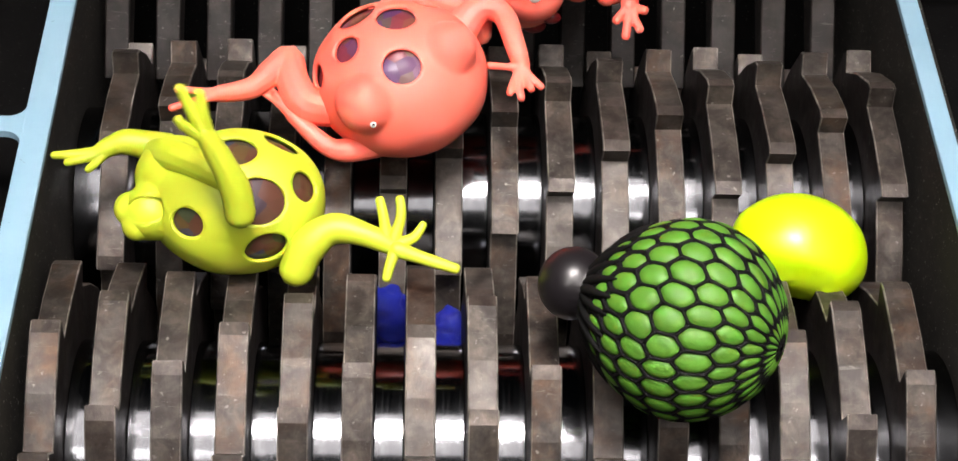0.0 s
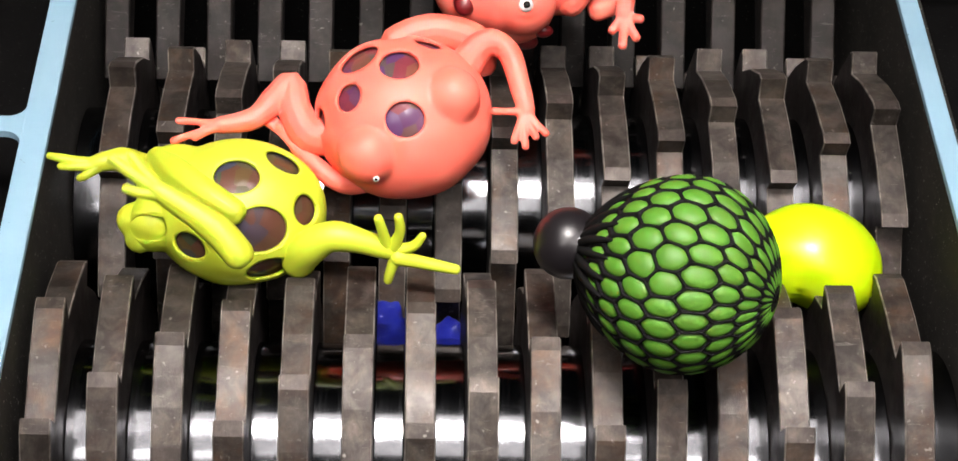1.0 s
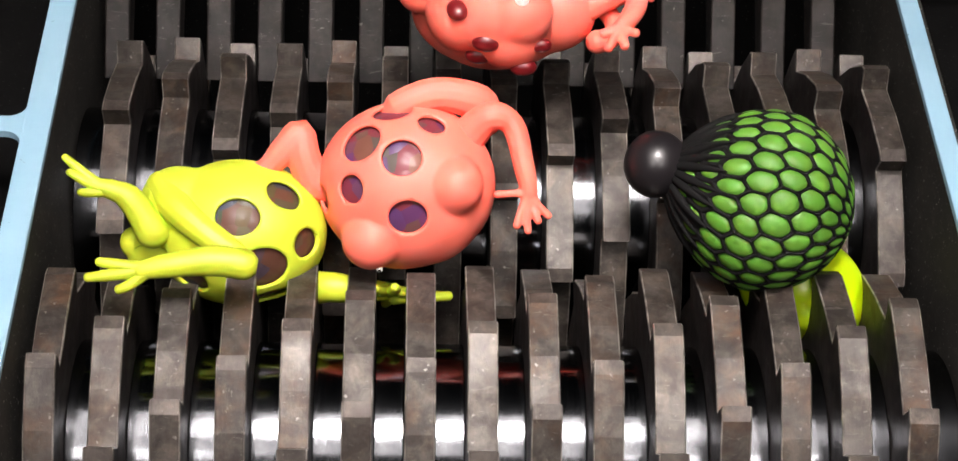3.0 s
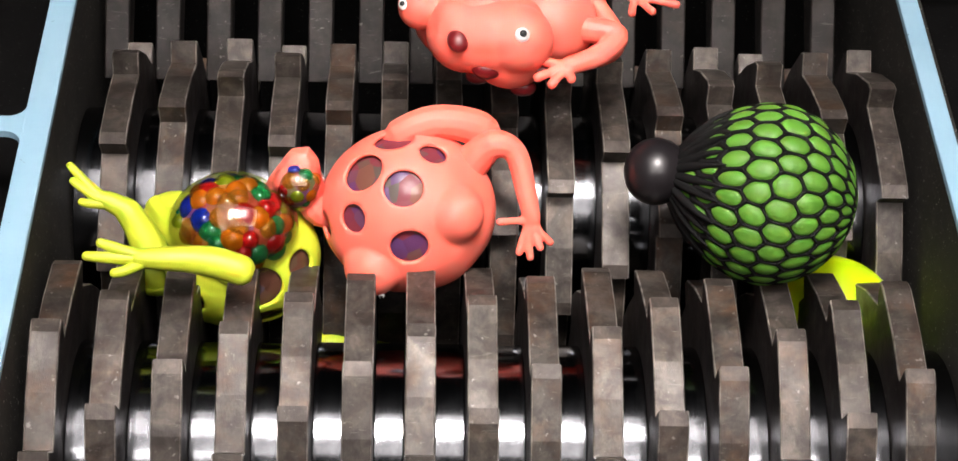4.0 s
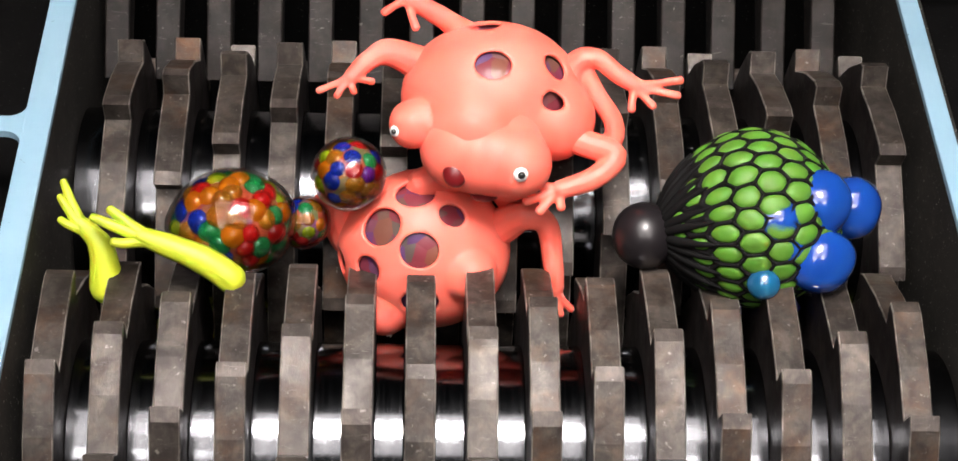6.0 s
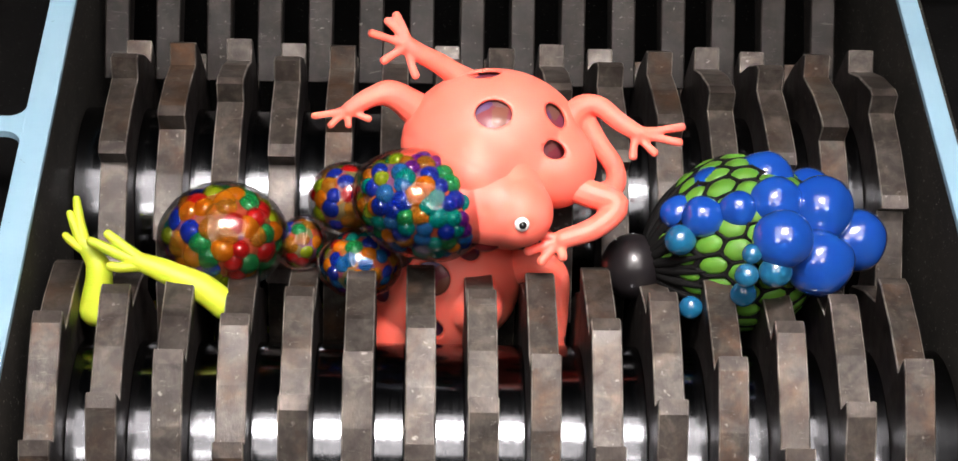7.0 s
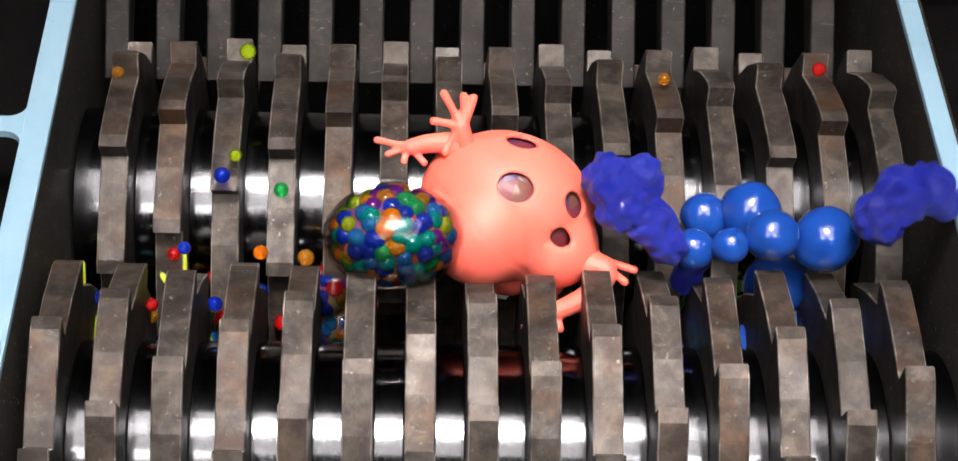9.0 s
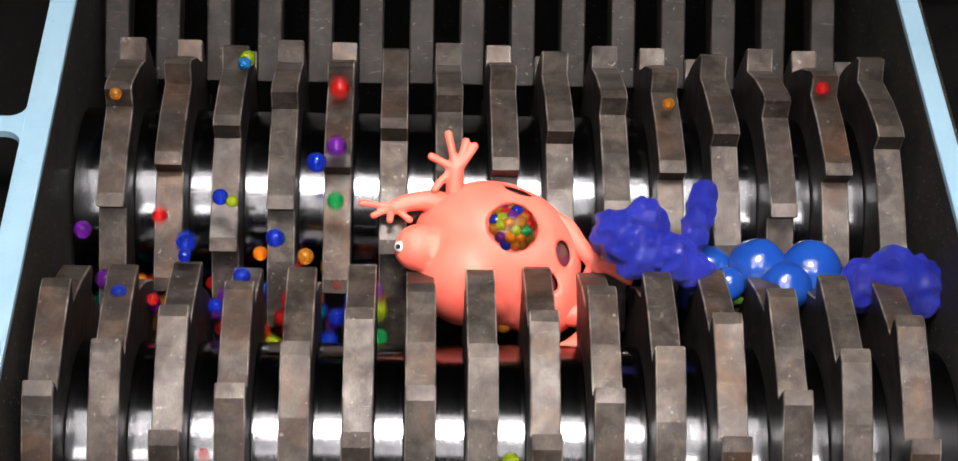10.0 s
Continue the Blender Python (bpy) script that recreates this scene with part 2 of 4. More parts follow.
def thing(name, label, category, group=""):
    return tagged(new(name), label, category, group)


# ---------------------------------------------------------------- the shredder
PITCH, TIP, ROOT, SPACER, GAP_Y = 0.020, 0.0662, 0.0578, 0.0390, 0.1217
THICK = 0.0098


def cutter(lead):
    """One cutter: nine hooked teeth. lead: +1 where the teeth point towards growing angle."""
    prof, bright = [], []
    step = math.radians(40)
    for k in range(9):
        a = k * step
        for da, r, land in ((-0.690, ROOT, 0), (-0.38, 0.0598, 0),
                            (-0.075, TIP - 0.0007, 1), (0.0, TIP, 0)):
            prof.append((a + da, r))
            bright.append(land)
    if lead < 0:
        prof = [(-a, r) for a, r in prof]
    bm = bmesh.new()
    h = THICK / 2
    hub = 0.03
    n = len(prof)
    rows = []
    for x in (-h, h):
        rows.append([bm.verts.new((x, r * math.cos(a), r * math.sin(a))) for a, r in prof])
    inner = [[bm.verts.new((x, hub * math.cos(a), hub * math.sin(a))) for a, r in prof] for x in (-h, h)]
    for i in range(n):
        j = (i + 1) % n
        f = bm.faces.new((rows[0][i], rows[0][j], rows[1][j], rows[1][i]))
        f.material_index = bright[i]
        # both flanks get the shade-darkened steel
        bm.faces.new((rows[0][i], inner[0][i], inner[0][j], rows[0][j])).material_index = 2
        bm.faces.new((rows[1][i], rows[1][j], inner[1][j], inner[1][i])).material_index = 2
    bmesh.ops.recalc_face_normals(bm, faces=bm.faces)
    sharp = [e for e in bm.edges if abs(abs(e.verts[0].co.x) - h) < 1e-6 and e.verts[0].co.x == e.verts[1].co.x
             and e.verts[0].co.yz.length > hub + 0.002 and e.verts[1].co.yz.length > hub + 0.002]
    bmesh.ops.bevel(bm, geom=sharp, offset=0.00045, segments=1, affect="EDGES", material=3)
    return bm


def tube_ring(r0, r1, x0, x1, seg=128):
    """A ring with a true cylindrical face, a fine chamfer and flat ends."""
    bm = bmesh.new()
    e = 0.0003
    rings = []
    for x, r in ((x0, r0), (x0, r1 - e), (x0 + e, r1), (x1 - e, r1), (x1, r1 - e), (x1, r0)):
        rings.append([bm.verts.new((x, r * math.cos(2 * math.pi * k / seg), r * math.sin(2 * math.pi * k / seg))) for k in range(seg)])
    for a, b in zip(rings, rings[1:]):
        for k in range(seg):
            bm.faces.new((a[(k + 1) % seg], a[k], b[k], b[(k + 1) % seg]))
    for ed in bm.edges:
        if abs(ed.verts[0].co.x - ed.verts[1].co.x) < 1e-7:
            ed.smooth = False
    return bm


def rotor(y, first, lead, phase, label, x0, x1):
    """A cutter shaft: cutters and polished spacers on one axle."""
    root = thing("cutter_shaft", label, "shredder shaft", "shredder shafts")
    root.location = (0, y, 0)
    data = ring = None
    for k in range(15):
        idx = first + k
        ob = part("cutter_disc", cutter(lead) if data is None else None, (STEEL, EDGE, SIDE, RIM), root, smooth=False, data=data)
        data = ob.data
        ob.location = (idx * PITCH, 0, 0)
        ob.rotation_euler = (math.radians(180 - phase - idx * 40 / 3), 0, 0)
    xs = [x0] + [(first + k) * PITCH for k in range(15)] + [x1]
    for k in range(16):
        a = xs[k] + (THICK / 2 if k else 0)
        b = xs[k + 1] - (THICK / 2 if k < 15 else 0)
        if b - a < 0.001:
            continue
        full = 0 < k < 15
        ob = part("spacer_ring", None if (full and ring) else tube_ring(0.03, SPACER, -(b - a) / 2 + 0.0002, (b - a) / 2 - 0.0002), POLISHED, root,
                  "polished mirror-bright spacer ring", data=ring if full else None)
        ob.data.polygons.foreach_set("use_smooth", [True] * len(ob.data.polygons))
        if full:
            ring = ob.data
        ob.location = ((a + b) / 2, 0, 0)
    bm = bmesh.new()
    bmesh.ops.create_cone(bm, cap_ends=True, segments=6, radius1=0.03, radius2=0.03, depth=x1 - x0 + 0.03,
                          matrix=Matrix.Translation(((x0 + x1) / 2, 0, 0)) @ Matrix.Rotation(math.pi / 2, 4, "Y"))
    part("axle", bm, STEEL, root, smooth=False)
    return root


WEST, EAST = -0.1485, 0.1600
near_shaft = rotor(0.0, -7, -1, 103.59, "near steel cutter shaft with hooked tarnished discs and polished spacers", WEST + 0.001, EAST - 0.001)
far_shaft = rotor(GAP_Y, -6.5, 1, 104.33 + 20 / 3, "far steel cutter shaft with hooked tarnished discs and polished spacers", WEST + 0.001, EAST - 0.001)

TOP = 0.077


def plate(name, label, x0, x1, y0, y1, z0, z1, mat, bevel=0.0008):
    bm = bmesh.new()
    box(bm, x0, x1, y0, y1, z0, z1, bevel)
    return tagged(part(name, bm, mat, smooth=False), label, "", "", "structure")


plate("wall_west", "dark grey steel hopper side plate with speckled dust", WEST - 0.010, WEST, -0.16, 0.26, -0.12, TOP - 0.003, WALL_STEEL)
plate("wall_east", "dark grey steel hopper side plate with speckled dust", EAST, EAST + 0.010, -0.16, 0.26, -0.12, TOP - 0.003, WALL_STEEL)
# end plates and floor sheet carry the dark of the unlit cavity as colour
plate("wall_north", "rear plate of the hopper, coloured near-black for the shade behind the fingers", WEST, EAST, 0.262, 0.272, -0.12, 0.16, BLACK)
plate("wall_south", "front plate of the hopper, coloured near-black for shade", WEST, EAST, -0.172, -0.162, -0.12, 0.02, BLACK)
plate("floor", "near-black sheet added below the cutters, coloured as the shade down there", -0.6, 0.6, -0.6, 0.7, -0.14, -0.13, BLACK)


def flange(name, side, x):
    """Pale blue top rim of the hopper with cross ribs between black pockets."""
    root = tagged(new(name), "pale blue painted steel rim along the hopper", "", "", "structure")
    bm = bmesh.new()
    a, b = (x - 0.0095, x) if side < 0 else (x, x + 0.0075)
    box(bm, a, b, -0.16, 0.26, TOP - 0.003, TOP, 0.0006)
    part("rim_strip", bm, BLUE_PAINT, root, smooth=False)
    for y in ((0.083, -0.06) if side < 0 else (0.20, 0.0)):
        bm = bmesh.new()
        o = x - 0.0095 if side < 0 else x + 0.0075
        # rib with rounded inner corners
        w, rr = 0.0040, 0.006
        outline = []
        for sgn in (1, -1):
            arc = [(rr - rr * math.sin(k * math.pi / 12), sgn * (w + rr - rr * math.cos(k * math.pi / 12))) for k in range(7)]
            outline += arc[::-1] + [(0.06, sgn * w)] if sgn > 0 else [(0.06, sgn * w)] + arc
        vs = [[bm.verts.new((o + side * (u - 0.0002), y + v, zz)) for u, v in outline] for zz in (TOP - 0.003, TOP - 0.0003)]
        n = len(outline)
        for i in range(n):
            bm.faces.new((vs[0][i], vs[0][(i + 1) % n], vs[1][(i + 1) % n], vs[1][i]))
        bm.faces.new(vs[0])
        bm.faces.new(vs[1])
        bmesh.ops.recalc_face_normals(bm, faces=bm.faces)
        part("cross_rib", bm, BLUE_PAINT, root, smooth=False)
    return root


flange("rim_west", -1, WEST)
flange("rim_east", 1, EAST)
plate("panel_west", "near-black plate beside the hopper, coloured with shade", -0.6, WEST - 0.0102, -0.6, 0.7, 0.03, 0.04, BLACK)
plate("panel_east", "near-black plate beside the hopper, coloured with shade", EAST + 0.0102, 0.6, -0.6, 0.7, 0.03, 0.04, BLACK)


def stripper():
    """Stationary comb behind the far shaft, one finger in each gap."""
    root = tagged(new("stripper_comb"), "row of stationary grey steel stripper fingers behind the far cutters", "shredder comb")
    data = None
    for k in range(-7, 8):
        if data is None:
            bm = bmesh.new()
            h = 0.0049
            prof = [(0.1700, 0.0243), (0.262, 0.122), (0.262, 0.085), (0.182, 0.0215)]
            vs = [[bm.verts.new((x, y, z)) for y, z in prof] for x in (-h, h)]
            n = len(prof)
            for i in range(n):
                bm.faces.new((vs[0][i], vs[0][(i + 1) % n], vs[1][(i + 1) % n], vs[1][i]))
            bm.faces.new(vs[0])
            bm.faces.new(vs[1])
            bmesh.ops.recalc_face_normals(bm, faces=bm.faces)
            bmesh.ops.bevel(bm, geom=list(bm.edges), offset=0.0006, segments=1, affect="EDGES")
        else:
            bm = None
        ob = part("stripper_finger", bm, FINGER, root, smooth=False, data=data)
        data = ob.data
        ob.location = (k * PITCH, 0, 0)
    return root


stripper()


# ---------------------------------------------------------------- toys
U = 1 / 4600.0     # unit of the toys' drawings, in metres
FACE = 46.0        # toys lie back against the cutters at this slope


def frog_skin(rx, ry, rz, holes, bumps, seam=None):
    """Hollow frog body: an egg with eye bumps, round holes cut through the skin, and a wall thickness."""
    bm = bmesh.new()
    bmesh.ops.create_icosphere(bm, subdivisions=6, radius=1.0)
    cuts = []
    for hx, hy, sgn, hr in holes:
        q = Vector((hx / rx, hy / ry, 0))
        l = min(q.length, 0.99)
        q = q.normalized() * l if q.length > 0.99 else q
        cuts.append((Vector((q.x, q.y, sgn * math.sqrt(max(0, 1 - l * l)))).normalized(), hr / ((rx + ry) / 2)))
    gone = []
    for f in bm.faces:
        c = f.calc_center_median().normalized()
        if any(c.dot(d) > math.cos(w) for d, w in cuts):
            gone.append(f)
    bmesh.ops.delete(bm, geom=gone, context="FACES")
    for v in bm.verts:
        if v.is_boundary:
            n = v.co.normalized()
            d, w = max(cuts, key=lambda c: n.dot(c[0]) - math.cos(c[1]))
            side = (n - d * n.dot(d)).normalized()
            v.co = d * math.cos(w) + side * math.sin(w)
    for v in bm.verts:
        n = v.co.copy()
        p = Vector((n.x * rx, n.y * ry, n.z * rz))
        for bx, by, bz, r in bumps:
            c, q, l = Vector((bx, by, bz)), p.normalized(), p.length
            m = q.dot(c)
            d = m * m - c.length_squared + r * r
            if d > 0:
                far = m + math.sqrt(d)
                h = max(0.0, 1 - abs(far - l) / 16)
                p = q * (max(far, l) + h * h * 4)
        if seam:
            s = p.x * seam[0] + p.y * seam[1] - seam[2]
            p -= n * 1.6 * math.exp(-(s / 2.2) ** 2)
        p += n * noise.noise(n * 2.3) * 2.5
        v.co = p * U
    ext = bmesh.ops.extrude_face_region(bm, geom=[f for f in bm.faces])
    inner = [g for g in ext["geom"] if isinstance(g, bmesh.types.BMVert)]
    for v in inner:
        v.co *= 0.955
    bmesh.ops.recalc_face_normals(bm, faces=bm.faces)
    return bm


def fused(ob, voxel=0.00045, soft=6):
    """Melts overlapping swept shapes into one moulded skin."""
    md = ob.modifiers.new("melt", "REMESH")
    md.mode, md.voxel_size = "VOXEL", voxel
    sm = ob.modifiers.new("soften", "SMOOTH")
    sm.factor, sm.iterations = 0.5, soft
    dg = bpy.context.evaluated_depsgraph_get()
    dg.update()
    data = bpy.data.meshes.new_from_object(ob.evaluated_get(dg))
    ob.modifiers.clear()
    ob.data = data
    data.polygons.foreach_set("use_smooth", [True] * len(data.polygons))
    return ob


def limb(root, name, paths, mat):
    """One leg or arm with its toes. Each path: points (x, y, depth, radius) in drawing units."""
    bm = bmesh.new()
    for path in paths:
        tube(bm, [(x * U, y * U, z * U) for x, y, z, r in path], [r * U for x, y, z, r in path])
    return fused(part(name, bm, mat, root))


def eye(root, x, y, z, r, look_to):
    bm = bmesh.new()
    ball(bm, (x * U, y * U, z * U), r * U, (1, 1, 1), 3)
    e = part("eye", bm, WHITE, root, "small white eye")
    bm = bmesh.new()
    d = Vector(look_to).normalized() * r * 0.62
    ball(bm, ((x + d.x) * U, (y + d.y) * U, (z + d.z) * U), r * 0.55 * U, (1, 1, 1), 3)
    part("pupil", bm, PUPIL, e, "black pupil")


def filling(root, rx, ry, rz, mat, k=0.93):
    bm = bmesh.new()
    ball(bm, (0, 0, 0), 1.0, (rx * U * k, ry * U * k, rz * U * k), 4)
    return part("bead_filling", bm, mat, root, "dark wet gel beads behind the holes")


def toes(x, y, z, ends, r=6.5, root=11):
    return [[(x, y, z, root), ((x + ex) / 2 + (ey - y) * 0.06, (y + ey) / 2, z + 3, r * 0.9), (ex, ey, z + dz, r)] for ex, ey, dz in ends]


# -- coral frog lying on its back, first in the nip
def sunk_frog():
    g = thing("toy_frog", "coral pink rubber toy frog on its back, holes showing dark beads", "toy frog", "coral frogs")
    rx, ry, rz = 140, 132, 112
    holes = [(-73, 70, 1, 34), (-8, 49, 1, 31), (-87, -3, 1, 24), (3, -45, 1, 30), (38, 100, 1, 22), (-25, 120, 1, 32), (-132, -22, 1, 22)]
    bumps = [(-54, -84, 58, 45), (76, 5, 80, 43)]
    part("body", frog_skin(rx, ry, rz, holes, bumps, (0.72, 0.69, 150)), PINK, g)
    filling(g, rx, ry, rz, FILL_DARK)
    arm = limb(g, "foreleg", [[(95, 80, 20, 30), (128, 112, 40, 24), (164, 98, 40, 19), (182, 36, 46, 17), (192, -5, 48, 14)]]
         + toes(192, -6, 48, [(140, -9, 8), (172, -58, 6), (190, -66, 4), (222, -42, 0), (206, -50, 6)]), PINK)
    limb(g, "hind_leg", [[(40, 110, -10, 22), (-20, 116, 10, 26), (40, 144, 14, 27), (110, 132, 0, 30), (126, 100, -20, 24)]], PINK)
    hind = limb(g, "hind_leg", [[(-105, -45, -15, 34), (-148, -52, 0, 30), (-172, -10, 8, 27), (-178, 28, 8, 23), (-202, 2, 12, 22), (-234, -32, 14, 18), (-285, -44, 14, 14)]]
         + toes(-278, -44, 14, [(-351, -38, 0), (-358, -72, 0), (-325, -66, 0)]), PINK)
    fore = limb(g, "foreleg", [[(-80, -90, 0, 26), (-122, -112, 10, 20), (-160, -106, 12, 16), (-215, -62, 30, 12)]]
         + toes(-215, -60, 30, [(-280, -12, 8), (-262, -8, 6), (-242, -30, 10)]), PINK)
    eye(g, -40, -127, 66, 5, (0, -0.6, 1))
    return g, (hind, fore, arm)


# -- coral frog that slides down after it
def sliding_frog():
    g = thing("toy_frog", "coral pink rubber toy frog with small white eyes and round holes", "toy frog", "coral frogs")
    rx, ry, rz = 142, 120, 105
    holes = [(2, 45, 1, 27), (102, 38, 1, 24), (89, -15, 1, 16), (-5, 112, 1, 24), (-140, -30, 1, 18)]
    bumps = [(-126, -38, 60, 38), (-30, -48, 40, 84), (95, -40, 20, 66)]
    part("body", frog_skin(rx, ry, rz, holes, bumps, (0.5, 0.87, -48)), PINK, g)
    filling(g, rx, ry, rz, FILL_DARK, 0.92)
    fore = limb(g, "foreleg", [[(-110, 60, 0, 28), (-150, 88, 20, 22), (-184, 84, 30, 16), (-218, 66, 34, 13)]]
         + toes(-218, 66, 34, [(-272, 60, 6), (-248, 44, 6), (-220, 42, 8), (-188, 50, 6)], 6, 9), PINK)
    hind = limb(g, "hind_leg", [[(-30, 95, 0, 26), (-66, 125, 20, 17), (-104, 148, 32, 15), (-120, 160, 36, 14)]]
         + toes(-120, 160, 36, [(-176, 182, 4), (-160, 138, 6), (-136, 208, 2), (-112, 112, 6), (-150, 200, 4)], 7, 11), PINK)
    far_hind = limb(g, "hind_leg", [[(108, 6, 6, 32), (138, 46, 20, 20), (168, 50, 26, 16), (200, 22, 32, 15), (228, 2, 36, 13)],
                         [(142, 44, 14, 17), (166, -6, 10, 16), (190, -48, 6, 16), (188, -78, 0, 17), (160, -90, 0, 20)]]
         + toes(226, 2, 36, [(296, 8, 4), (290, -16, 6), (250, -30, 6), (216, -34, 6)], 7, 11), PINK)
    near_fore = limb(g, "foreleg", [[(95, -95, 30, 30), (140, -120, 44, 22), (185, -142, 50, 20), (150, -175, 56, 18), (95, -190, 60, 15)]]
         + toes(98, -190, 60, [(42, -205, 4), (62, -222, 6), (95, -218, 8), (60, -180, 6)], 8, 12), PINK)
    eye(g, -153, -48, 80, 9, (-0.4, -0.2, 1))
    bm = bmesh.new()
    for x, y, z, r in ((30, -108, 82, 55), (-5, -94, 66, 64), (-25, -90, 62, 64), (-52, -80, 54, 66), (10, -70, 40, 72), (18, -98, 40, 68)):
        ball(bm, (x * U, y * U, z * U), r * U, (1, 1, 1), 4)
    head = fused(part("head", bm, PINK, g), 0.0007, 22)
    eye(head, 32, -126, 129, 12, (0.1, -0.25, 1))
    bm = bmesh.new()
    ball(bm, (-66 * U, -118 * U, 98 * U), 19 * U, (1, 1.2, 0.7), 3)
    part("mouth", bm, MOUTH, head, "dark red open mouth hole")
    for x, y, z, r in ((-20, -150, 58, 22), (66, -145, 48, 16), (-31, -139, 17, 20), (40, -153, 5, 20)):
        bm = bmesh.new()
        ball(bm, (x * U, y * U, z * U), r * U, (1.1, 0.7, 0.75), 3)
        part("chin_hole", bm, MOUTH, head, "dark hole under the chin")
    return g, (hind, fore, far_hind, head, near_fore)


# -- yellow frog, torn early; its legs come away
def yellow_frog():
    g = thing("toy_frog", "neon yellow rubber toy frog with large round holes", "toy frog")
    rx, ry, rz = 136, 114, 108
    holes = [(4, 40, 1, 33), (42, -44, 1, 41), (110, -6, 1, 27), (74, 70, 1, 29), (50, -98, 1, 32), (-70, -66, 1, 27), (-118, -30, 1, 20)]
    bumps = [(-128, -22, 16, 44), (-95, 42, 10, 62)]
    part("body", frog_skin(rx, ry, rz, holes, bumps), YELLOW, g)
    filling(g, rx, ry, rz, FILL_GREY)
    bm = bmesh.new()
    for x, y, z, r in ((-130, -20, 10, 44), (-160, -16, 16, 27), (-150, -44, 14, 24)):
        ball(bm, (x * U, y * U, z * U), r * U, (1, 1, 1), 4)
    fused(part("head", bm, YELLOW, g, "blunt yellow snout"), 0.0007, 18)
    limb(g, "thigh", [[(-122, 76, 20, 24), (-90, 46, 70, 26), (-40, 10, 100, 23), (2, -18, 106, 21)]], YELLOW)
    return g


def frog_leg(paths, label):
    """A torn leg: the limb, and each toe under it."""
    root = None
    for path in paths:
        bm = bmesh.new()
        tube(bm, [(x * U, y * U, z * U) for x, y, z, r in path], [r * U for x, y, z, r in path])
        ob = part("toe" if root else "frog_leg", bm, YELLOW, root)
        root = root or ob
    return tagged(root, label, "toy leg", "yellow frog legs")


# -- net ball with a black knot
def net_ball():
    g = thing("mesh_squeeze_ball", "green squeeze ball in a black hexagonal rubber net with black knot", "squeeze ball")
    R = 0.0305
    # rows of hexagons round the axis of the knot; they crowd together towards both gathers
    around, step, rows = 24, 0.305, 10
    wide = 2 * math.pi / around
    def at(a, phi):
        a = max(0.05, min(math.pi - 0.05, a))
        n = Vector((-math.cos(a), math.sin(a) * math.cos(phi), math.sin(a) * math.sin(phi)))
        return (n + 0.055 * math.sin(a) * noise.noise_vector(n * 1.9)).normalized()
    green, net = bmesh.new(), bmesh.new()
    strands = []
    for row in range(rows):
        a = 0.19 + row * step
        for k in range(around):
            phi = (k + 0.5 * (row % 2)) * wide
            ring = [at(a + 2 / 3 * step, phi), at(a + step / 3, phi + wide / 2), at(a - step / 3, phi + wide / 2),
                    at(a - 2 / 3 * step, phi), at(a - step / 3, phi - wide / 2), at(a + step / 3, phi - wide / 2)]
            strands += [(ring[0], ring[1]), (ring[0], ring[5]), (ring[1], ring[2])]
            # a rounded cell that bulges through the mesh
            c, n = at(a, phi), 12
            near = max(0.0, -c.x - 0.25)
            fill = 0.95 - 0.45 * near
            soft = []
            for q0, q1 in zip(ring, ring[1:] + ring[:1]):
                soft += [q0 * 0.76 + q1 * 0.24, q0 * 0.24 + q1 * 0.76]
            levels = []
            for f, h in ((1 / fill, 0.955), (1.0, 0.985), (0.90, 1.008), (0.68, 1.024), (0.35, 1.033)):
                levels.append([green.verts.new((c + (q - c) * f * fill).normalized() * R * h) for q in soft])
            top = green.verts.new(c * R * 1.035)
            for u, v in zip(levels, levels[1:]):
                for i in range(n):
                    green.faces.new((u[i], u[(i + 1) % n], v[(i + 1) % n], v[i]))
            for i in range(n):
                green.faces.new((levels[-1][i], levels[-1][(i + 1) % n], top))
    bmesh.ops.create_icosphere(net, subdivisions=5, radius=R * 0.992)
    for p, q in strands:
        p, q = p * R * 1.008, q * R * 1.008
        near = max(0.0, -((p + q) / 2).x / R)
        w = 0.00062 + 0.0016 * max(0, near - 0.25)
        up = p.normalized() * 0.0007
        d = (q - p).normalized()
        s = d.cross(p.normalized()) * w
        prof = (s - up, s * 0.6 + up, -s * 0.6 + up, -s - up)
        a = [net.verts.new(p - d * w * 0.3 + o) for o in prof]
        b = [net.verts.new(q + d * w * 0.3 + o) for o in prof]
        for i in range(3):
            net.faces.new((a[i], b[i], b[i + 1], a[i + 1]))
    bmesh.ops.remove_doubles(green, verts=green.verts, dist=2e-5)
    for bm in (green, net):
        for v in bm.verts:
            k = max(0.0, 0.3 - v.co.x / R) / 1.3
            v.co.y *= 1 - 0.13 * k ** 1.8
            v.co.z *= 1 - 0.13 * k ** 1.8
        bmesh.ops.recalc_face_normals(bm, faces=bm.faces)
    part("balloon", green, GREEN, g, "bulging bright green balloon cells")
    part("net", net, NET, g, "black rubber net")
    pleats = bmesh.new()
    for k in range(26):
        a = (k + 0.3 * noise.noise(Vector((k * 1.7, 0, 0)))) * 2 * math.pi / 26
        lift = 0.0005 + 0.0004 * (k % 3)
        tube(pleats, [(x, (r + lift) * math.cos(a), (r + lift) * math.sin(a)) for x, r in ((-0.0298, 0.0085), (-0.0262, 0.0142), (-0.0215, 0.0200), (-0.0165, 0.0243))],
             [0.0019, 0.0018, 0.0012, 0.0004], 6, 3)
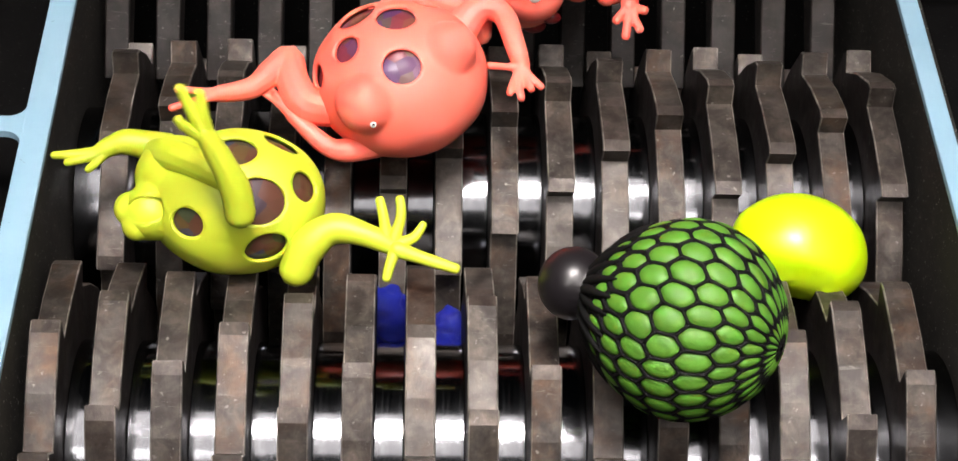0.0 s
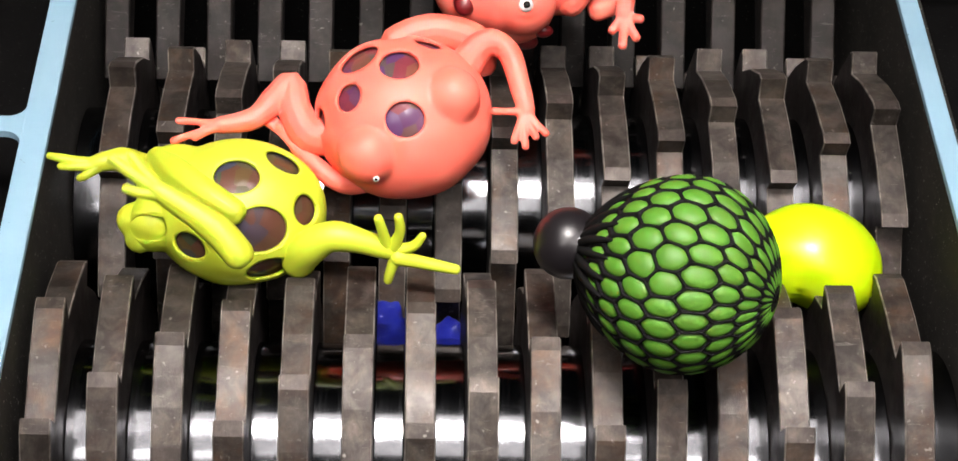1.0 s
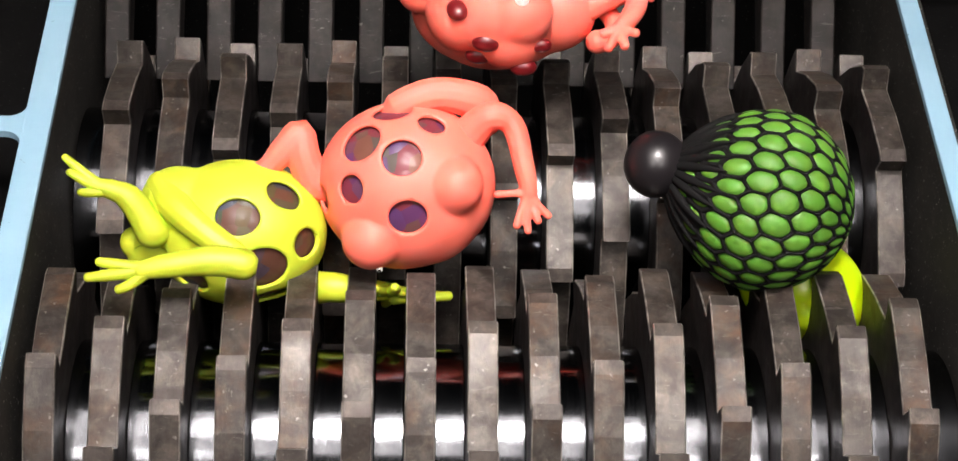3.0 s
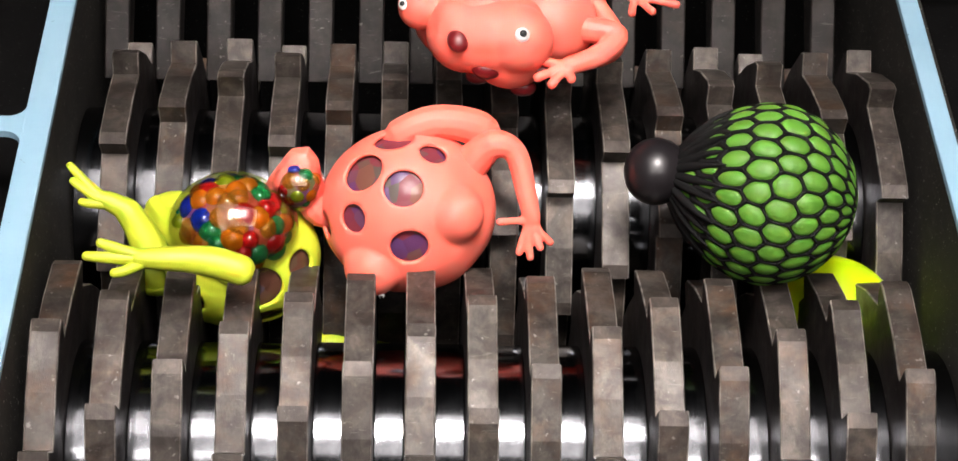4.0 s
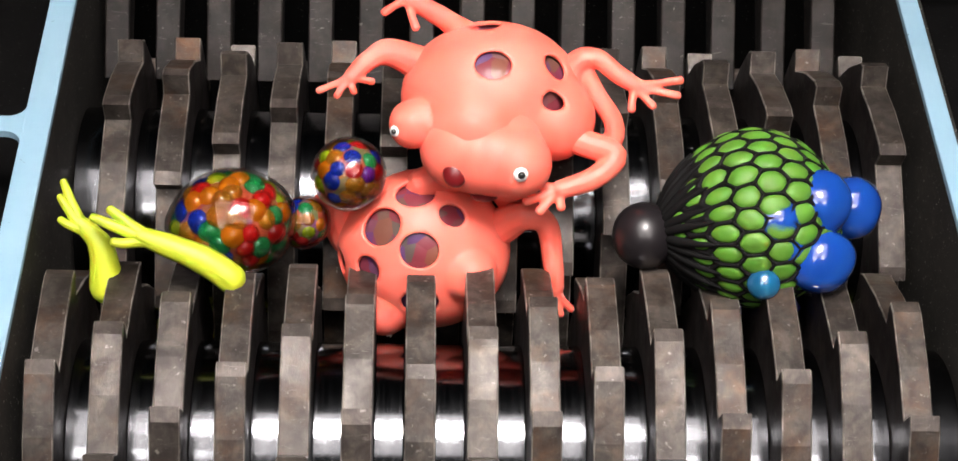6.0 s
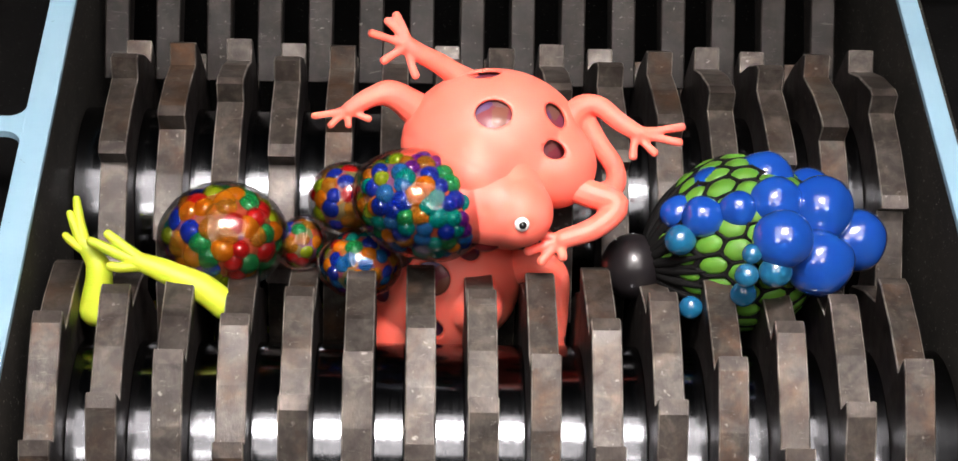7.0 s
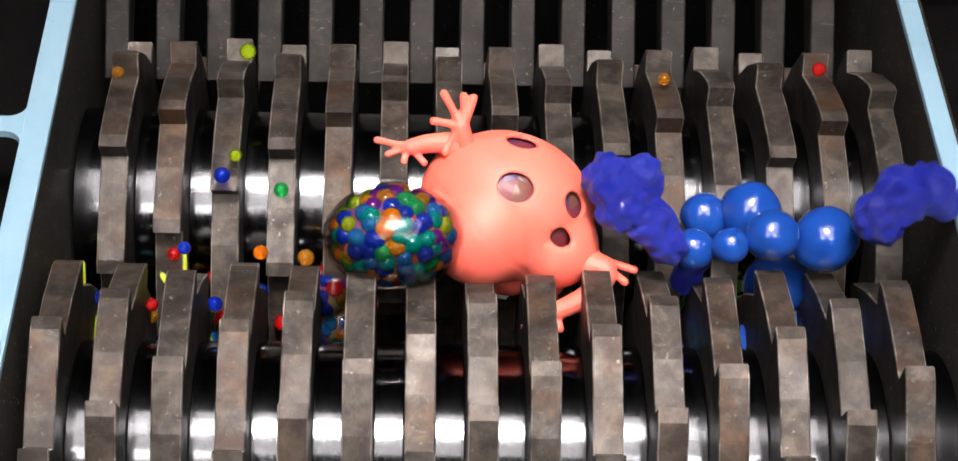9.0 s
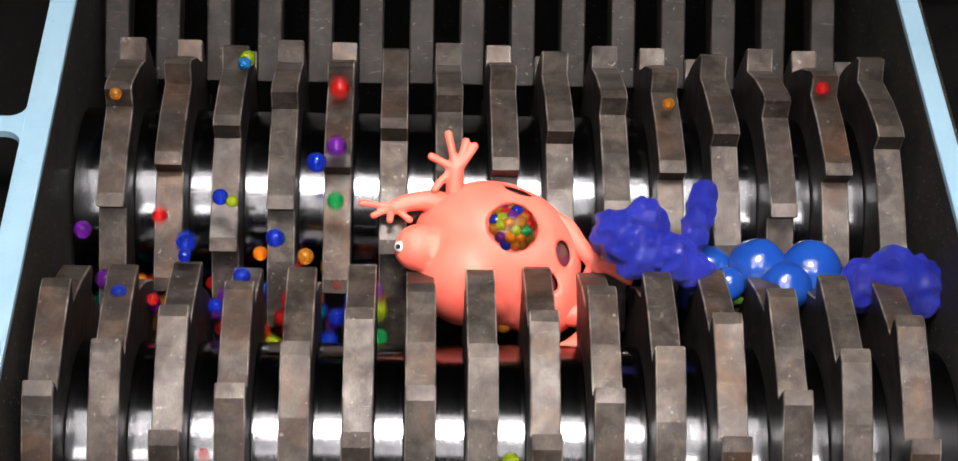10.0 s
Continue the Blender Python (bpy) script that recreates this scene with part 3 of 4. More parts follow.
    part("net_gather", pleats, NET, g, "black net drawn into pleats round the knot")
    bm = bmesh.new()
    ball(bm, (-0.0375, 0.0005, 0), 0.0116, (0.95, 1, 1), 4)
    tube(bm, [(-0.024, 0, 0), (-0.029, 0, 0), (-0.034, 0, 0)], [0.0125, 0.0095, 0.0098], 24)
    fused(part("knot", bm, KNOB, g, "smooth black rubber knob"), 0.0006)
    return g


def limp_ball():
    bm = bmesh.new()
    g = ball(bm, (0, 0, 0), 1.0, (1, 1, 1), 5)
    for v in g:
        n = v.co.copy()
        s = 1 + 0.05 * noise.noise(n * 1.4) - 0.22 * max(0, -n.y - 0.2) * (1 if abs(n.x - 0.15) < 0.3 else 0.3)
        v.co = Vector((n.x * 0.0245, n.y * 0.0195, n.z * 0.018)) * s
    return tagged(part("soft_ball", bm, NEON), "limp neon lime soft ball sinking between the cutters", "ball")


def blue_bubble(r, k):
    bm = bmesh.new()
    for v in ball(bm, (0, 0, 0), r * U, (1, 1, 1), 4):
        n = v.co.normalized()
        v.co *= 1 + 0.06 * noise.noise(n * 1.1 + Vector((k * 3.1, 0, 0))) - 0.05 * abs(n.y)
    return tagged(part("blue_bubble", bm, TEAL if r < 28 else BLUE), "glossy blue bubble of stretched latex bulging from the net", "bubble", "blue bubbles")


def latex_scrap(lumps, seed, label):
    """A wet crumple of torn balloon: soft lumps melted together."""
    bm = bmesh.new()
    for x, y, z, r in lumps:
        for v in ball(bm, (0, 0, 0), r * U, (1, 1, 0.8), 4):
            n = v.co.normalized()
            v.co = v.co * (1 + 0.35 * noise.noise(n * 2.6 + Vector((seed, x, y)))) + Vector((x, y, z)) * U
    return tagged(fused(part("latex_scrap", bm, FILM), 0.0007), label, "latex scrap", "latex scraps")


def bead_mesh():
    bm = bmesh.new()
    bmesh.ops.create_icosphere(bm, subdivisions=3, radius=1.0)
    out = []
    for m in GELS:
        d = bpy.data.meshes.new("gel_bead")
        bm.to_mesh(d)
        d.materials.append(m)
        d.polygons.foreach_set("use_smooth", [True] * len(d.polygons))
        out.append(d)
    bm.free()
    return out


BEADS = bead_mesh()


def bead_bubble(rx, ry, rz, count, weights, rnd, r=0.0027):
    """A clear skin swollen with gel beads."""
    g = thing("bead_bubble", "clear swollen bubble packed with mixed coloured gel beads", "bubble", "bead bubbles")
    bm = bmesh.new()
    for v in ball(bm, (0, 0, 0), 1.0, (1, 1, 1), 5):
        n = v.co.copy()
        v.co = Vector((n.x * rx * U, n.y * ry * U, n.z * rz * U)) * (1 + 0.03 * noise.noise(n * 1.8))
    part("membrane", bm, MEMBRANE, g, "clear wet elastic skin")
    bm = bmesh.new()
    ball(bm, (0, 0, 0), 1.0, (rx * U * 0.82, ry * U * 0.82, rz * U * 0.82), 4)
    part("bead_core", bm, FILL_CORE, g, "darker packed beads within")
    for i in range(count):
        z = 1 - 2 * (i + 0.5) / count
        a = i * 2.39996 + rnd.uniform(-0.2, 0.2)
        s = math.sqrt(1 - z * z)
        rr = r * rnd.uniform(0.8, 1.15)
        k = 1 - rr * rnd.uniform(1.12, 1.3) / (ry * U)
        ob = part("gel_bead", None, None, g, data=BEADS[rnd.choices(range(len(GELS)), weights)[0]])
        ob.location = (rx * U * k * s * math.cos(a), ry * U * k * s * math.sin(a), rz * U * k * z)
        ob.scale = (rr, rr, rr)
    return g


def loose_bead(k, r):
    ob = tagged(new("gel_bead", BEADS[k]), "small wet translucent gel bead thrown across the cutters", "gel bead", "loose gel beads")
    ob.scale = (r, r, r)
    return ob


frog_a, limbs_a = sunk_frog()
frog_b, limbs_b = sliding_frog()
frog_c = yellow_frog()
leg_a = frog_leg([[(14, -10, -4, 28), (-40, 16, 10, 21), (-70, 16, 14, 16), (-98, 8, 16, 12)]] +
                 [[(-92, 10, 16, 11), (-128, 16, 18, 8), (-160, 22, 16, 6)], [(-90, 8, 18, 10), (-120, 6, 22, 7), (-142, 6, 20, 6)],
                  [(-84, 6, 18, 9), (-100, -6, 22, 7), (-112, -12, 20, 6)]], "neon yellow rubber frog leg with thin splayed toes")
leg_b = frog_leg([[(4, 0, 0, 23), (-40, 8, 4, 23), (-95, 6, 8, 19), (-150, 0, 10, 14)]] +
                 [[(-145, 2, 10, 12), (-180, 10, 12, 9), (-208, 16, 12, 7)], [(-145, 0, 10, 12), (-190, -4, 12, 9), (-226, -6, 12, 7)],
                  [(-140, -2, 10, 11), (-165, -20, 14, 8), (-182, -26, 14, 7)]], "neon yellow rubber frog leg folded across the belly")
leg_c = frog_leg([[(-66, -44, -10, 27), (-46, -4, 2, 28), (-8, 22, 8, 24), (48, 10, 14, 18), (92, -10, 16, 12)]] +
                 [[(86, -8, 24, 13), (130, -22, 24, 10), (176, -36, 24, 8)], [(72, 2, 16, 11), (66, 40, 20, 8), (60, 66, 20, 7)],
                  [(80, 2, 16, 11), (92, 40, 20, 8), (90, 68, 20, 7)], [(86, 0, 16, 10), (112, 10, 20, 8), (126, 30, 20, 6)],
                  [(84, -10, 24, 10), (76, -34, 28, 8), (72, -52, 28, 7)]],
                 "neon yellow rubber frog hind leg with splayed toes")
net = net_ball()
lime = limp_ball()
R1, R2, R3 = random.Random(11), random.Random(23), random.Random(37)
#            red orange amber green teal blue sky violet lime
WARM = (3.6, 2.6, 4.2, 1.6, 0.5, 2.2, 0.4, 0.9, 2.0)
BURST = (3.4, 2.6, 1.0, 1.2, 1.8, 3.4, 2.2, 2.4, 2.2)
COOL = (1.2, 2.6, 1.2, 1.2, 1.6, 4.5, 2.2, 2.4, 1.2)
bubble_a = bead_bubble(103, 86, 84, 90, WARM, R1, 0.0042)
bubble_b = bead_bubble(44, 42, 40, 26, WARM, R1, 0.0032)
bubble_c = bead_bubble(60, 58, 56, 40, WARM, R1, 0.0037)
bubble_d = bead_bubble(110, 84, 86, 145, COOL, R1, 0.0034)
bubble_f = bead_bubble(45, 45, 32, 60, (1, 3, 5, 0.3, 0.3, 1.2, 0.3, 0.8, 1.5), random.Random(5), 0.0024)
bubble_e = bead_bubble(68, 54, 58, 56, COOL, R1, 0.0034)

# swollen blue bubbles: size, then place when fully swollen
BLUES = [(40, (0.0798, 0.0620, 0.0700)), (50, (0.0979, 0.0652, 0.0720)), (44, (0.1153, 0.0674, 0.0640)), (34, (0.0738, 0.0439, 0.0740)),
         (30, (0.0857, 0.0439, 0.0780)), (43, (0.0991, 0.0472, 0.0780)), (54, (0.1159, 0.0485, 0.0740)), (52, (0.1303, 0.0483, 0.0600)),
         (47, (0.0982, 0.0246, 0.0820)), (56, (0.1141, 0.0295, 0.0660)), (31, (0.0668, 0.0537, 0.0660)), (25, (0.0659, 0.0381, 0.0680)),
         (26, (0.0960, 0.0170, 0.0740)), (19, (0.0856, 0.0134, 0.0760)), (16, (0.0875, 0.0198, 0.0800)), (21, (0.0870, 0.0197, 0.0600)), (19, (0.0700, 0.0227, 0.0500))]
LATE = {0: ((0.0796, 0.0645, 0.0500), (0.0836, 0.0638, 0.0300)), 1: ((0.0954, 0.0632, 0.0540), (0.1003, 0.0608, 0.0340)), 3: ((0.0740, 0.0462, 0.0520), (0.0790, 0.0563, 0.0250)),
        4: ((0.0855, 0.0419, 0.0580), (0.0883, 0.0513, 0.0350)), 5: ((0.0999, 0.0449, 0.0600), (0.1085, 0.0493, 0.0360)), 6: ((0.1198, 0.0497, 0.0540), (0.1187, 0.0587, 0.0340)),
        9: ((0.1075, 0.0559, 0.0260), (0.1123, 0.0655, 0.0000))}
FIRST = {7: (0.1226, 0.0576, 0.0730), 6: (0.1108, 0.0468, 0.0800), 9: (0.1149, 0.0399, 0.0630), 2: (0.1024, 0.0508, 0.0840), 12: (0.0931, 0.0315, 0.0580), 5: (0.1010, 0.0289, 0.0690)}
blues = [blue_bubble(r, k) for k, (r, c) in enumerate(BLUES)]
scrap_a = latex_scrap([(-28, 35, 0, 40), (22, 42, 4, 36), (-5, 0, 6, 46), (40, -32, 4, 40), (62, -62, -6, 34)], 2.0, "crumpled royal blue latex scrap, wet and torn")
scrap_b = latex_scrap([(-38, -6, 0, 40), (8, 8, 4, 46), (48, 0, 0, 40), (62, -30, -6, 28)], 5.5, "crumpled royal blue latex scrap by the side plate")
scrap_c = latex_scrap([(2, 34, 0, 22), (0, 12, 2, 25), (-4, -12, 2, 25), (-8, -38, 0, 24), (-20, -66, -4, 26)], 8.2, "finger of torn royal blue latex standing up")
scrap_d = latex_scrap([(-10, 20, 0, 34), (8, -18, 2, 36), (20, -50, 0, 26)], 11.0, "dark blue latex scrap deep between the cutters")
scrap_e = latex_scrap([(0, 30, 0, 28), (-6, -10, 2, 32), (10, -45, 0, 28)], 14.0, "dark blue latex scrap deep between the cutters")
burst_a = [loose_bead(R2.choices(range(9), WARM)[0], R2.uniform(0.0022, 0.0032)) for k in range(105)]
burst_b = [loose_bead(R3.choices(range(9), BURST)[0], R3.uniform(0.0025, 0.0038)) for k in range(290)]


def face(x, y, z, spin=0, tip=0, turn=0):
    """A pose that lies back against the cutters, turned in that plane and then tipped."""
    return pose(x, y, z, FACE) @ pose(0, 0, 0, tip, turn, spin)


def angle(t):
    """Degrees that the shafts have turned at t seconds; they speed up twice."""
    keys = ((0, 0.165), (2.7, 0.165), (3.8, 0.2252), (5.7, 0.2252), (6.8, 0.3289), (11, 0.3289))
    s = 0.0
    for (a, wa), (b, wb) in zip(keys, keys[1:]):
        if t > a:
            e = min(t, b)
            s += (wa + wa + (wb - wa) * (e - a) / (b - a)) / 2 * (e - a)
    return math.degrees(s)


def motions():
    ts = [k * 0.5 for k in range(21)]
    walk(near_shaft, [(t, pose(0, 0, 0, -angle(t))) for t in ts])
    walk(far_shaft, [(t, pose(0, GAP_Y, 0, angle(t))) for t in ts])

    a_rows = [(0.0, face(-0.0281, 0.0952, 0.0900, 0, -28)), (1.0, face(-0.0268, 0.0792, 0.0860, 0, -18)), (2.5, face(-0.0255, 0.0624, 0.0750)),
              (3.8, face(-0.0249, 0.0628, 0.0600, 0, 8)), (4.5, face(-0.0237, 0.0632, 0.0520, 0, 9)), (5, face(-0.0224, 0.0614, 0.0490, -2, 15)), (5.5, face(-0.0213, 0.0602, 0.0460, -3, 22)), (6.8, face(-0.0149, 0.0611, 0.0300, -12, 28)), (7.5, face(-0.0140, 0.0622, 0.0180, -16, 28)), (8.5, face(-0.0130, 0.0719, -0.0140, -18, 28)), (10, face(-0.0120, 0.0826, -0.0450, -18, 28))]
    walk(frog_a, a_rows)
    b_rows = [(0, face(0.0143, 0.1697, 0.0980, -4, -4)), (1, face(0.0095, 0.1581, 0.0980, -2, -10)), (1.5, face(0.0061, 0.1491, 0.0980, 0, -22)), (2, face(0.0058, 0.1323, 0.0980, 0, -46)), (2.7, face(0.0057, 0.1302, 0.0980, 0, -42)), (3.8, face(0.0061, 0.1274, 0.0980, 0, -27)), (4.5, face(0.0055, 0.1224, 0.0980, 0, -15)), (5, face(0.0040, 0.1113, 0.0980, 2, -6)), (5.5, face(0.0030, 0.0989, 0.0960, 4, 0)), (5.7, face(0.0031, 0.0915, 0.0950, 4, 0)), (6.8, face(0.0030, 0.0692, 0.0860, 5, 0)), (7.5, face(0.0052, 0.0647, 0.0800, 1, 0)), (8, face(0.0060, 0.0627, 0.0760, -3, 0)), (8.5, face(0.0071, 0.0635, 0.0690, -8, 4)), (9, face(0.0096, 0.0651, 0.0580, -14, 8)), (9.4, face(0.0098, 0.0635, 0.0530, -15, 6)), (9.5, face(0.0088, 0.0629, 0.0470, -17, 4)), (10, face(0.0071, 0.0670, 0.0320, -20, -4))]
    walk(frog_b, b_rows)
    push = [28] * (len(b_rows) - 3) + [34, 48, 86]
    walk(bubble_f, [(t, m @ Matrix.Translation((4 * U, 40 * U, p * U))) for (t, m), p in zip(b_rows, push)])
    hind, fore, far_hind, head, near_fore = limbs_b
    def swung(px, py, spin, dx, dy):
        p = Vector((px * U, py * U, 0))
        return Matrix.Translation(p + Vector((dx * U, dy * U, 0))) @ pose(0, 0, 0, 0, 0, spin) @ Matrix.Translation(-p)
    still = Matrix.Identity(4)
    walk(near_fore, [(0, swung(95, -95, 72, 10, 10)), (0.8, swung(95, -95, 76, 16, 10)), (1.5, swung(95, -95, 60, 0, 20)), (2.0, swung(95, -95, 62, 30, 36)), (2.7, swung(95, -95, 58, 30, 40)), (3.8, swung(95, -95, 12, 0, 46)), (5.0, swung(95, -95, 6, 0, 46)),
                     (5.5, swung(95, -95, 0, 0, 38)), (7.0, swung(95, -95, 0, 0, 36)), (7.5, swung(95, -95, 0, 0, 24)), (8.0, swung(95, -95, 0, 0, 8)), (8.5, swung(95, -95, 14, -10, 30)), (9.0, swung(95, -95, 26, -20, 46)), (10.0, swung(95, -95, 30, -10, 44))])
    hind_a, fore_a, arm_a = limbs_a
    def shifted(dx, dy, dz):
        return Matrix.Translation((dx * U, dy * U, dz * U))
    walk(hind_a, [(0, still), (1.0, shifted(0, 20, 0)), (2.0, shifted(5, 48, 0)), (2.7, shifted(10, 52, 0)), (5.5, shifted(10, 52, 0)), (6.8, shifted(70, 40, -40)), (10.0, shifted(70, 40, -40))])
    walk(arm_a, [(0, still), (2.7, still), (4.5, shifted(10, 0, 0)), (5.5, shifted(26, -4, 0)), (6.8, shifted(26, -30, -20)), (10.0, shifted(26, -30, -20))])
    walk(fore_a, [(0, shifted(45, -8, -34)), (1.0, shifted(48, 10, -34)), (2.0, shifted(60, 40, -30)), (2.7, shifted(80, 50, -50)), (10.0, shifted(90, 60, -60))])
    neck = Vector((0, -60 * U, 30 * U))
    def bowed(tip, dy, dz):
        return Matrix.Translation(neck + Vector((0, dy * U, dz * U))) @ pose(0, 0, 0, tip) @ Matrix.Translation(-neck)
    walk(head, [(0, still), (8.3, still), (8.55, bowed(6, 14, -4)), (9.0, bowed(65, 36, -40)), (9.5, bowed(75, 70, -66)), (10.0, bowed(80, 84, -76))])
    walk(fore, [(0, still), (4.5, still), (5.0, swung(-110, 60, 20, 0, 0)), (5.7, swung(-110, 60, 18, 0, 0)), (6.8, still), (7.6, still), (7.75, swung(-110, 60, -35, 0, 0)), (8.0, swung(-110, 60, 8, 0, 0)), (8.4, swung(-110, 60, -25, 22, -12)),
                (9.0, swung(-110, 60, -4, 44, -18)), (9.5, swung(-110, 60, 0, 36, -26)), (10.0, swung(-110, 60, 8, 33, -39))])
    walk(hind, [(0, still), (8.0, still), (8.5, swung(-30, 95, -14, -8, -68)), (9.0, swung(-30, 95, -26, -21, -85)), (9.5, swung(-30, 95, -22, -34, -102)), (10.0, swung(-30, 95, -36, -48, -96))])
    walk(far_hind, [(0, still), (8.0, still), (8.6, swung(115, 10, -8, -30, -10)), (9.0, swung(115, 10, -8, -72, -24)), (9.4, swung(115, 10, -4, -74, -14)), (10.0, swung(115, 10, 8, -74, 26))])
    c_rows = [(0, face(-0.0821, 0.0484, 0.0740, 2, -24)), (0.7, face(-0.0819, 0.0491, 0.0700, 1, -14)), (1.5, face(-0.0818, 0.0501, 0.0650, 0, 0)), (2.5, face(-0.0819, 0.0510, 0.0590, 0, 9)), (3.8, face(-0.0835, 0.0556, 0.0450, 0, 6)), (4.1, face(-0.0853, 0.0596, 0.0350, 0, 4)), (4.5, face(-0.0882, 0.0689, 0.0150, 0, 0)), (5, face(-0.0913, 0.0818, -0.0180, 0, -6)), (5.5, face(-0.0936, 0.0893, -0.0500, 0, -10)), (6.8, face(-0.0948, 0.0927, -0.0650, 0, -10)), (10, face(-0.0960, 0.0994, -0.0800, 0, -10))]
    walk(frog_c, c_rows)
    walk(leg_a, [(0, face(-0.1112, 0.0754, 0.0740, 14)), (0.7, face(-0.1113, 0.0671, 0.0730, 4)), (1.5, face(-0.1117, 0.0580, 0.0720, -8)), (2.5, face(-0.1112, 0.0475, 0.0700, -24)), (4, face(-0.1122, 0.0398, 0.0640, -36)), (5, face(-0.1180, 0.0405, 0.0580, -44)), (5.5, face(-0.1222, 0.0380, 0.0540, -52)), (6.8, face(-0.1286, 0.0307, 0.0460, -66)), (7.5, face(-0.1299, 0.0296, 0.0400, -76)), (8, face(-0.1348, 0.0317, 0.0340, -76)), (8.5, face(-0.1376, 0.0406, 0.0120, -80)), (9, face(-0.1390, 0.0422, 0.0000, -80)), (10, face(-0.1434, 0.0546, -0.0300, -80))])
    walk(leg_b, [(0, face(-0.0786, 0.0222, 0.0940, -68, 0, 30)), (0.1, face(-0.0785, 0.0210, 0.0940, -45, 0, 15)), (0.2, face(-0.0786, 0.0193, 0.0940, -8)), (0.3, face(-0.0784, 0.0171, 0.0940, -40)), (0.4, face(-0.0785, 0.0149, 0.0940, -72, 0, 25)), (0.5, face(-0.0784, 0.0132, 0.0940, -42, 0, 15)), (0.6, face(-0.0783, 0.0115, 0.0940, -6)), (0.7, face(-0.0781, 0.0093, 0.0940, -30)), (0.8, face(-0.0780, 0.0077, 0.0940, -46, 0, 12)), (1, face(-0.0783, 0.0056, 0.0920, -38)), (1.2, face(-0.0783, 0.0020, 0.0910, -14)), (1.35, face(-0.0784, 0.0003, 0.0900, -22)), (1.5, face(-0.0784, -0.0009, 0.0890, -20)), (2, face(-0.0773, 0.0038, 0.0870, -4)), (2.5, face(-0.0769, 0.0085, 0.0840, 6)), (3.8, face(-0.0789, 0.0147, 0.0760, -4)), (4.5, face(-0.0792, 0.0165, 0.0720, -14)), (5, face(-0.0810, 0.0225, 0.0670, -24)), (5.5, face(-0.0819, 0.0264, 0.0630, -25)), (6.8, face(-0.0857, 0.0227, 0.0540, -26)), (7.2, face(-0.0858, 0.0255, 0.0400, -28)), (7.5, face(-0.0833, 0.0324, 0.0220, -36)), (7.75, face(-0.0892, 0.0364, 0.0300, -55)), (8, face(-0.0841, 0.0367, 0.0220, -60)), (8.5, face(-0.0956, 0.0425, 0.0060, -74)), (9, face(-0.0983, 0.0448, -0.0080, -76)), (10, face(-0.1005, 0.0553, -0.0300, -78))])
    walk(leg_c, [(0, face(-0.0471, 0.0293, 0.0740, 0)), (0.7, face(-0.0471, 0.0303, 0.0730, 2, 20)), (1.5, face(-0.0472, 0.0316, 0.0700, 2, 72)), (2, face(-0.0470, 0.0371, 0.0640, 4, 78)), (2.5, face(-0.0477, 0.0411, 0.0560, 4, 80)), (3.8, face(-0.0505, 0.0569, 0.0000, 4, 80)), (4.5, face(-0.0528, 0.0634, -0.0160, 0, 80)), (5, face(-0.0529, 0.0671, -0.0180, -8, 80)), (5.5, face(-0.0538, 0.0800, -0.0500, -20, 80)), (10, face(-0.0545, 0.0913, -0.0700, -20, 80))])
    walk(net, [(0.0, face(0.0596, -0.0247, 0.0970, -16, -20, -24)), (1.0, face(0.0594, -0.0074, 0.0990, -14, -30, -22)), (1.8, face(0.0597, 0.0056, 0.0960, -14, -42, -20)),
               (2.1, face(0.0613, 0.0139, 0.0950, -15, -48, -15)), (2.3, face(0.0797, 0.0277, 0.0930, -18, -90, -10)), (2.4, face(0.0891, 0.0369, 0.0900, -20, -135, -8)),
               (2.5, face(0.0958, 0.0474, 0.0900, -22, -190, -6)), (2.6, face(0.0961, 0.0507, 0.0820, -22, -235, -5)),
               (2.7, face(0.0946, 0.0510, 0.0760, -20, -255, -4)), (3.8, face(0.0960, 0.0541, 0.0760, -12, -265, -4)), (4.5, face(0.0965, 0.0556, 0.0740, -6, -270, -4)),
               (5.5, face(0.0946, 0.0543, 0.0680, 8, -280, 0)), (6.8, face(0.0911, 0.0557, 0.0540, 12, -295, 0)), (7.5, face(0.0891, 0.0550, 0.0420, 18, -305, 0)), (8, face(0.0901, 0.0567, 0.0280, 20, -307, 0)), (8.5, face(0.0963, 0.0652, 0.0000, 20, -310, 0)), (10.0, face(0.1021, 0.0788, -0.0350, 20, -315, 0))])
    walk(lime, [(0.0, face(0.1117, 0.0509, 0.0520, -18)), (1, face(0.1180, 0.0506, 0.0470, -26)), (1.5, face(0.1186, 0.0512, 0.0440, -28)), (2.1, face(0.1166, 0.0523, 0.0380, -26)), (2.7, face(0.1134, 0.0513, 0.0340, -30)),
                (3.8, face(0.1283, 0.0560, 0.0200, -30)), (4.5, face(0.1366, 0.0650, -0.0040, -30)), (5.5, face(0.1402, 0.0735, -0.0250, -30)), (10.0, face(0.1452, 0.0854, -0.0450, -30))])

    # bubbles start inside the toys and squeeze out
    def inside(rows, upto):
        return [(t, m.copy()) for t, m in rows if t < upto]

